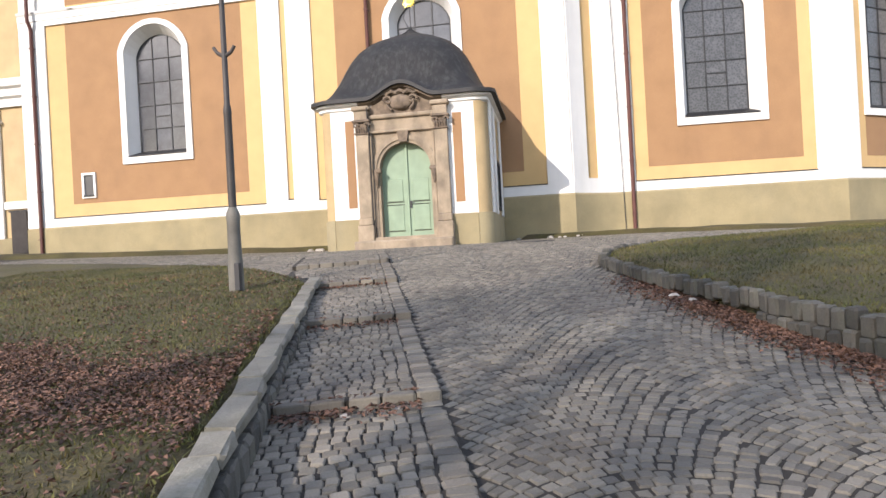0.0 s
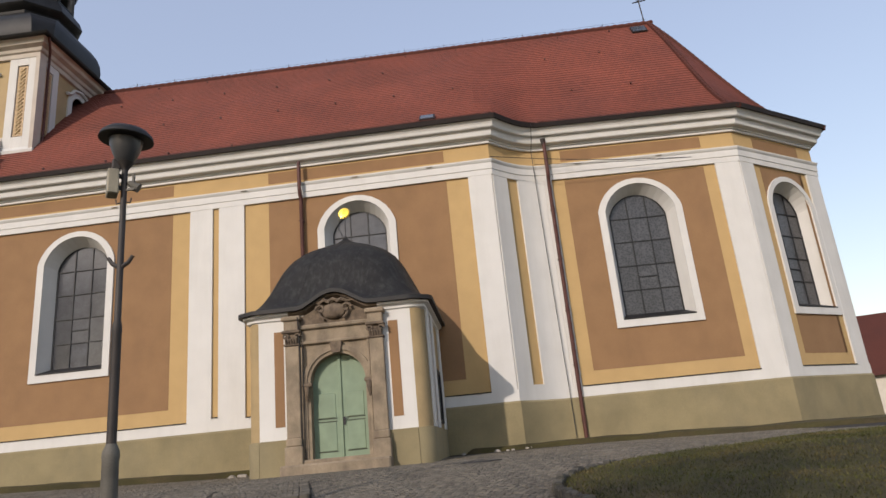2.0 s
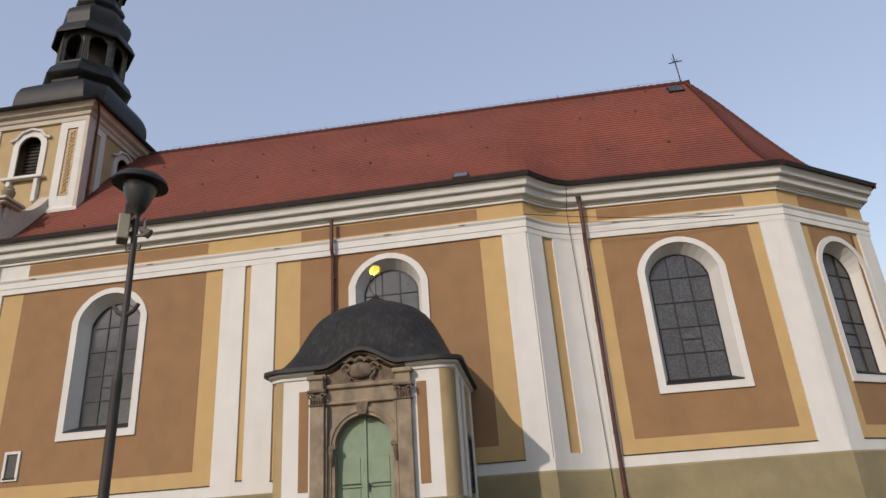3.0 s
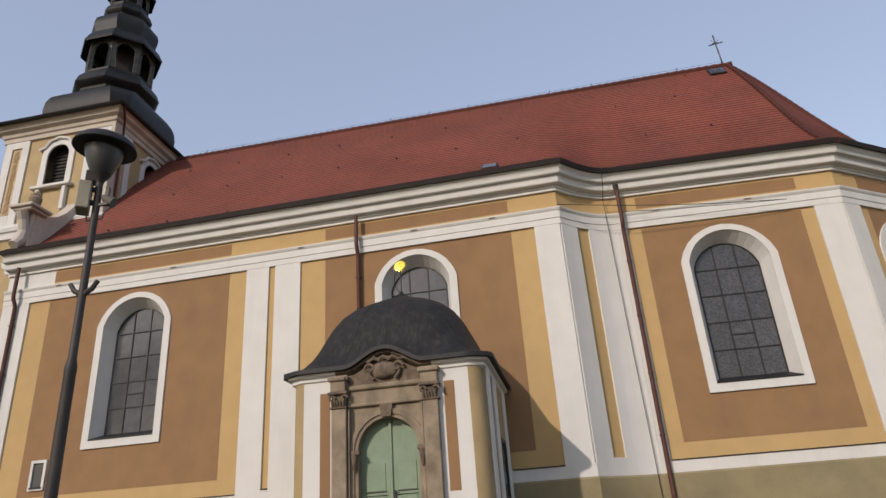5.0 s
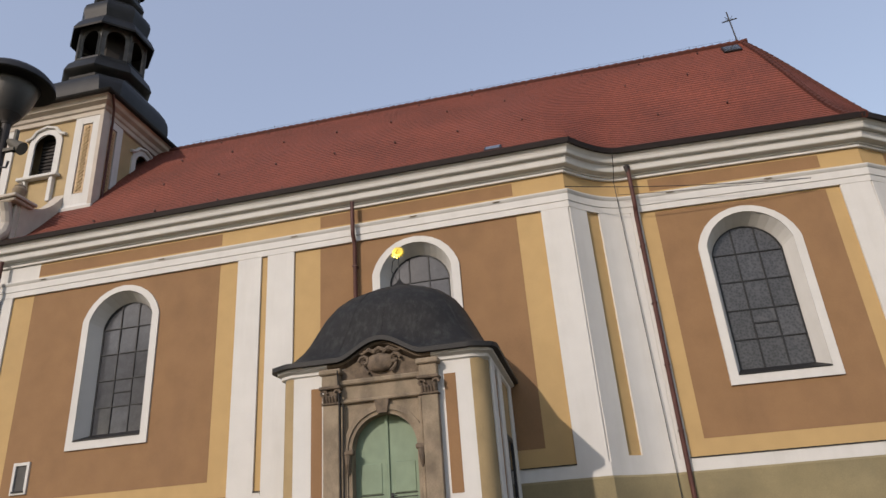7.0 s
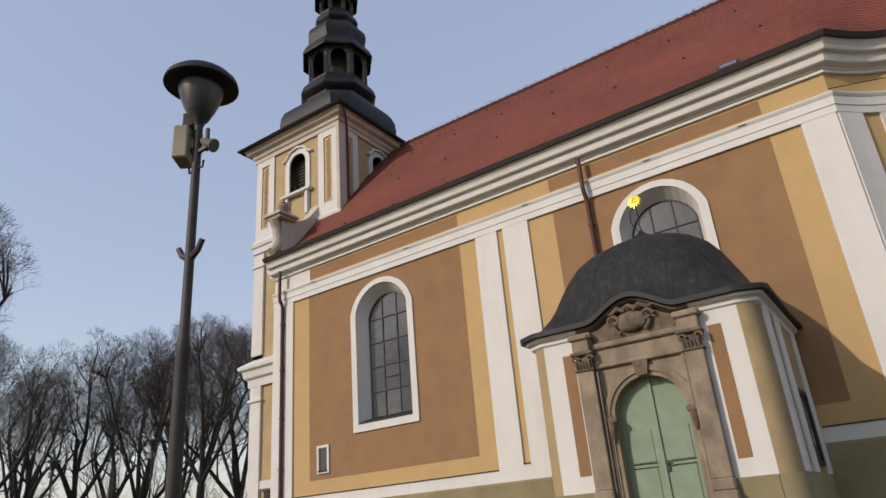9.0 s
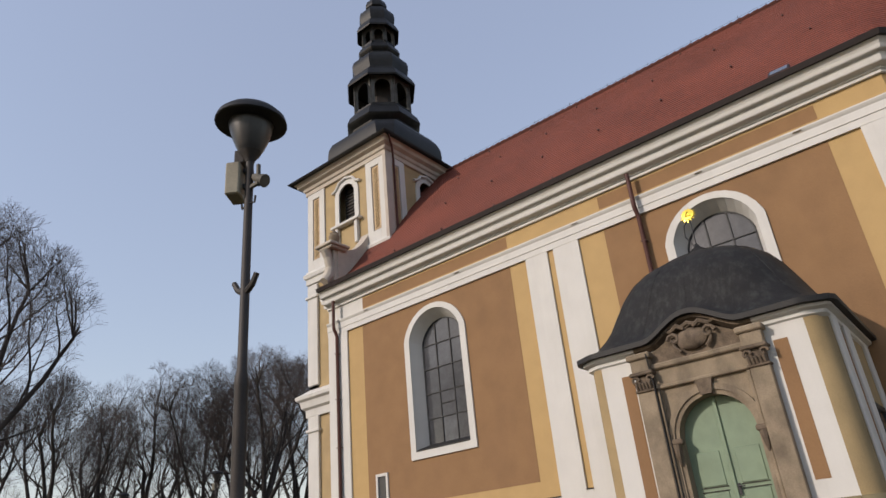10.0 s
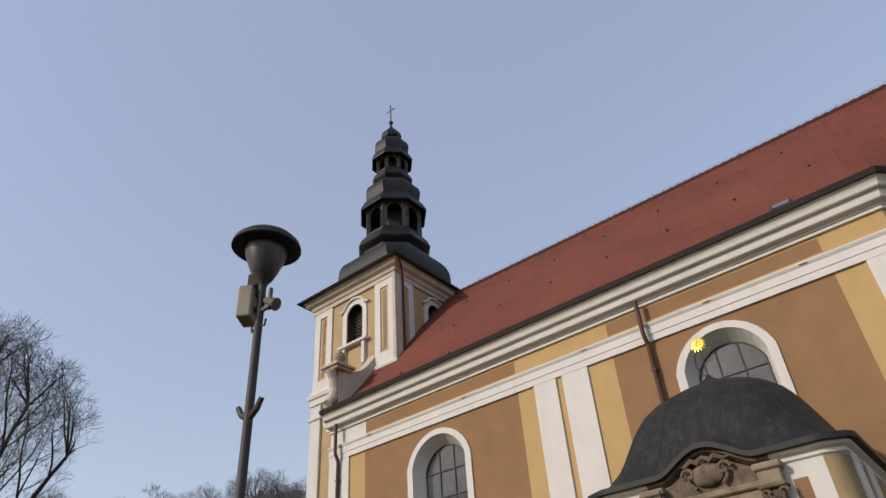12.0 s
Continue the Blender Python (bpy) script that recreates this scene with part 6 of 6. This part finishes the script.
def blades(x, y, r, name, parent):
    n = len(x)
    z = turf(x, y)
    a, h, w = r.uniform(0, 2 * np.pi, n), r.uniform(0.012, 0.04, n), r.uniform(0.004, 0.009, n)
    dx, dy = r.normal(0, 0.025, n), r.normal(0, 0.025, n)
    v = np.empty((n, 3, 3))
    v[:, 0] = np.stack([x - w * np.cos(a), y - w * np.sin(a), z - 0.01], -1)
    v[:, 1] = np.stack([x + w * np.cos(a), y + w * np.sin(a), z - 0.01], -1)
    v[:, 2] = np.stack([x + dx, y + dy, z + h], -1)
    m = bpy.data.meshes.new(name)
    m.from_pydata(v.reshape(-1, 3).tolist(), [], np.arange(3 * n).reshape(-1, 3).tolist())
    m.materials.append(grass_mat)
    return tagged(new(name, m), "short patchy winter grass", "grass", kind="stuff")


def clumpy(x, y, f=0.8):
    return np.sin(x * f * 2.1 + 1.3 * np.sin(y * f)) * np.sin(y * f * 1.7 + 1.1 * np.sin(x * f * 1.4)) + 0.5 * np.sin(5 * f * x + 2) * np.sin(4.3 * f * y)


near_left = scatter(lambda x, y: (signed(LAWN_LEFT, x, y) > 0.22), 210000, (-11, 1.0, -3, 13), 11)
blades(*near_left, "grass", ground)
near_right = scatter(lambda x, y: (signed(LAWN_RIGHT, x, y) > 0.18), 120000, (0.5, 9, 0.5, 14), 12)
blades(*near_right, "grass", ground)


def litter(x, y, r, height, name, label, size=(0.02, 0.045), rest=0.006):
    n = len(x)
    z = height(x, y)
    a, s = r.uniform(0, 2 * np.pi, n), r.uniform(*size, n)
    v = np.empty((n, 4, 3))
    for i, (u, w) in enumerate(((-1, 0), (0, -0.6), (1, 0), (0, 0.6))):
        v[:, i] = np.stack([x + s * (u * np.cos(a) - w * np.sin(a)), y + s * (u * np.sin(a) + w * np.cos(a)), z + rest + r.uniform(0, 0.022, n) + (0.35 * s if w else 0.0)], -1)
    m = bpy.data.meshes.new(name)
    m.from_pydata(v.reshape(-1, 3).tolist(), [], [f for i in range(n) for f in ((4 * i, 4 * i + 1, 4 * i + 2), (4 * i, 4 * i + 2, 4 * i + 3))])
    m.materials.append(leaf_mat)
    return tagged(new(name, m), label, "leaves", kind="stuff")


def left_drift(x, y):
    s = signed(LAWN_LEFT, x, y)
    middle = 4.15 - 0.3 * (x + 2.6) * (x < -2.6) + 0.2 * np.sin(2.3 * x)
    chance = 0.9 * np.exp(-(np.abs(y - middle) / 0.78) ** 3) + 0.3 * np.clip(clumpy(x, y, 1.1) - 0.75, 0, 1) * (y < 8) + 0.03 + 0.35 * np.exp(-(s / 0.45) ** 2) * (y < 7)
    return (s > 0.25) & (np.random.default_rng(5).random(len(x)) < chance)


litter(*scatter(left_drift, 420000, (-10, 1.0, -3, 11), 21), turf, "fallen_leaves", "brown dead leaves strewn on the lawn", (0.011, 0.024), 0.016)


def right_gutter(x, y):
    s = -signed(LAWN_RIGHT, x, y)
    return (s > -0.08) & (np.random.default_rng(6).random(len(x)) < np.exp(-(s / 0.26) ** 2) * np.clip((9.3 - y) / 2.5, 0, 1))


litter(*scatter(right_gutter, 110000, (0.6, 3.6, 2.8, 9.5), 22), lambda x, y: level(x, y) + 0.004, "fallen_leaves", "rust-brown leaves gathered along the kerb", (0.012, 0.026))


def lane_drift(x, y):
    u, v = lane(x, y)
    foot = np.min([np.where(v < q + 0.02, q - v, 9) for q in RISERS], axis=0)
    chance = np.exp(-(foot / 0.18) ** 2) * 0.9 * np.where(v < 0.2, 1.0, 0.6) + 0.5 * np.exp(-((u + LANE_W + 0.12) / 0.1) ** 2)
    return (u < -0.15) & (signed(LAWN_LEFT, x, y) < -0.01) & (v > -3) & (v < 6) & (np.random.default_rng(7).random(len(x)) < chance)


litter(*scatter(lane_drift, 40000, (-3.6, 0, 3.0, 10), 23), lambda x, y: level(x, y) + lane_lift(lane(x, y)[1]) * 1.0 + 0.004, "fallen_leaves", "brown leaves caught in the stepped lane", (0.014, 0.03))

# ---- nearest cobbles, one by one ----
pieces = []
for i in range(12):
    r = random.Random(100 + i)
    s = Shape().add([(x * (1 + r.uniform(-0.1, 0.1)), y * (1 + r.uniform(-0.1, 0.1)), z + (r.uniform(-0.004, 0.004) if z > -0.1 else 0)) for x, y, z in UNIT], UNIT_F)
    m = s.mesh("cobble")
    m.materials.append(cobble_part)
    pieces.append(m)
for n, i in enumerate(picked):
    x, y, hl, hw, turn = stones[i, :5]
    ob = new("cobble", pieces[n % 12])
    ob.parent = pavement
    ob.matrix_basis = Matrix.Translation((x, y, float(level(x, y)) + lift[i])) @ Matrix.Rotation(math.atan(0.115), 4, "X") @ Matrix.Rotation(turn, 4, "Z") @ Matrix.Diagonal((hl, hw, 1, 1))
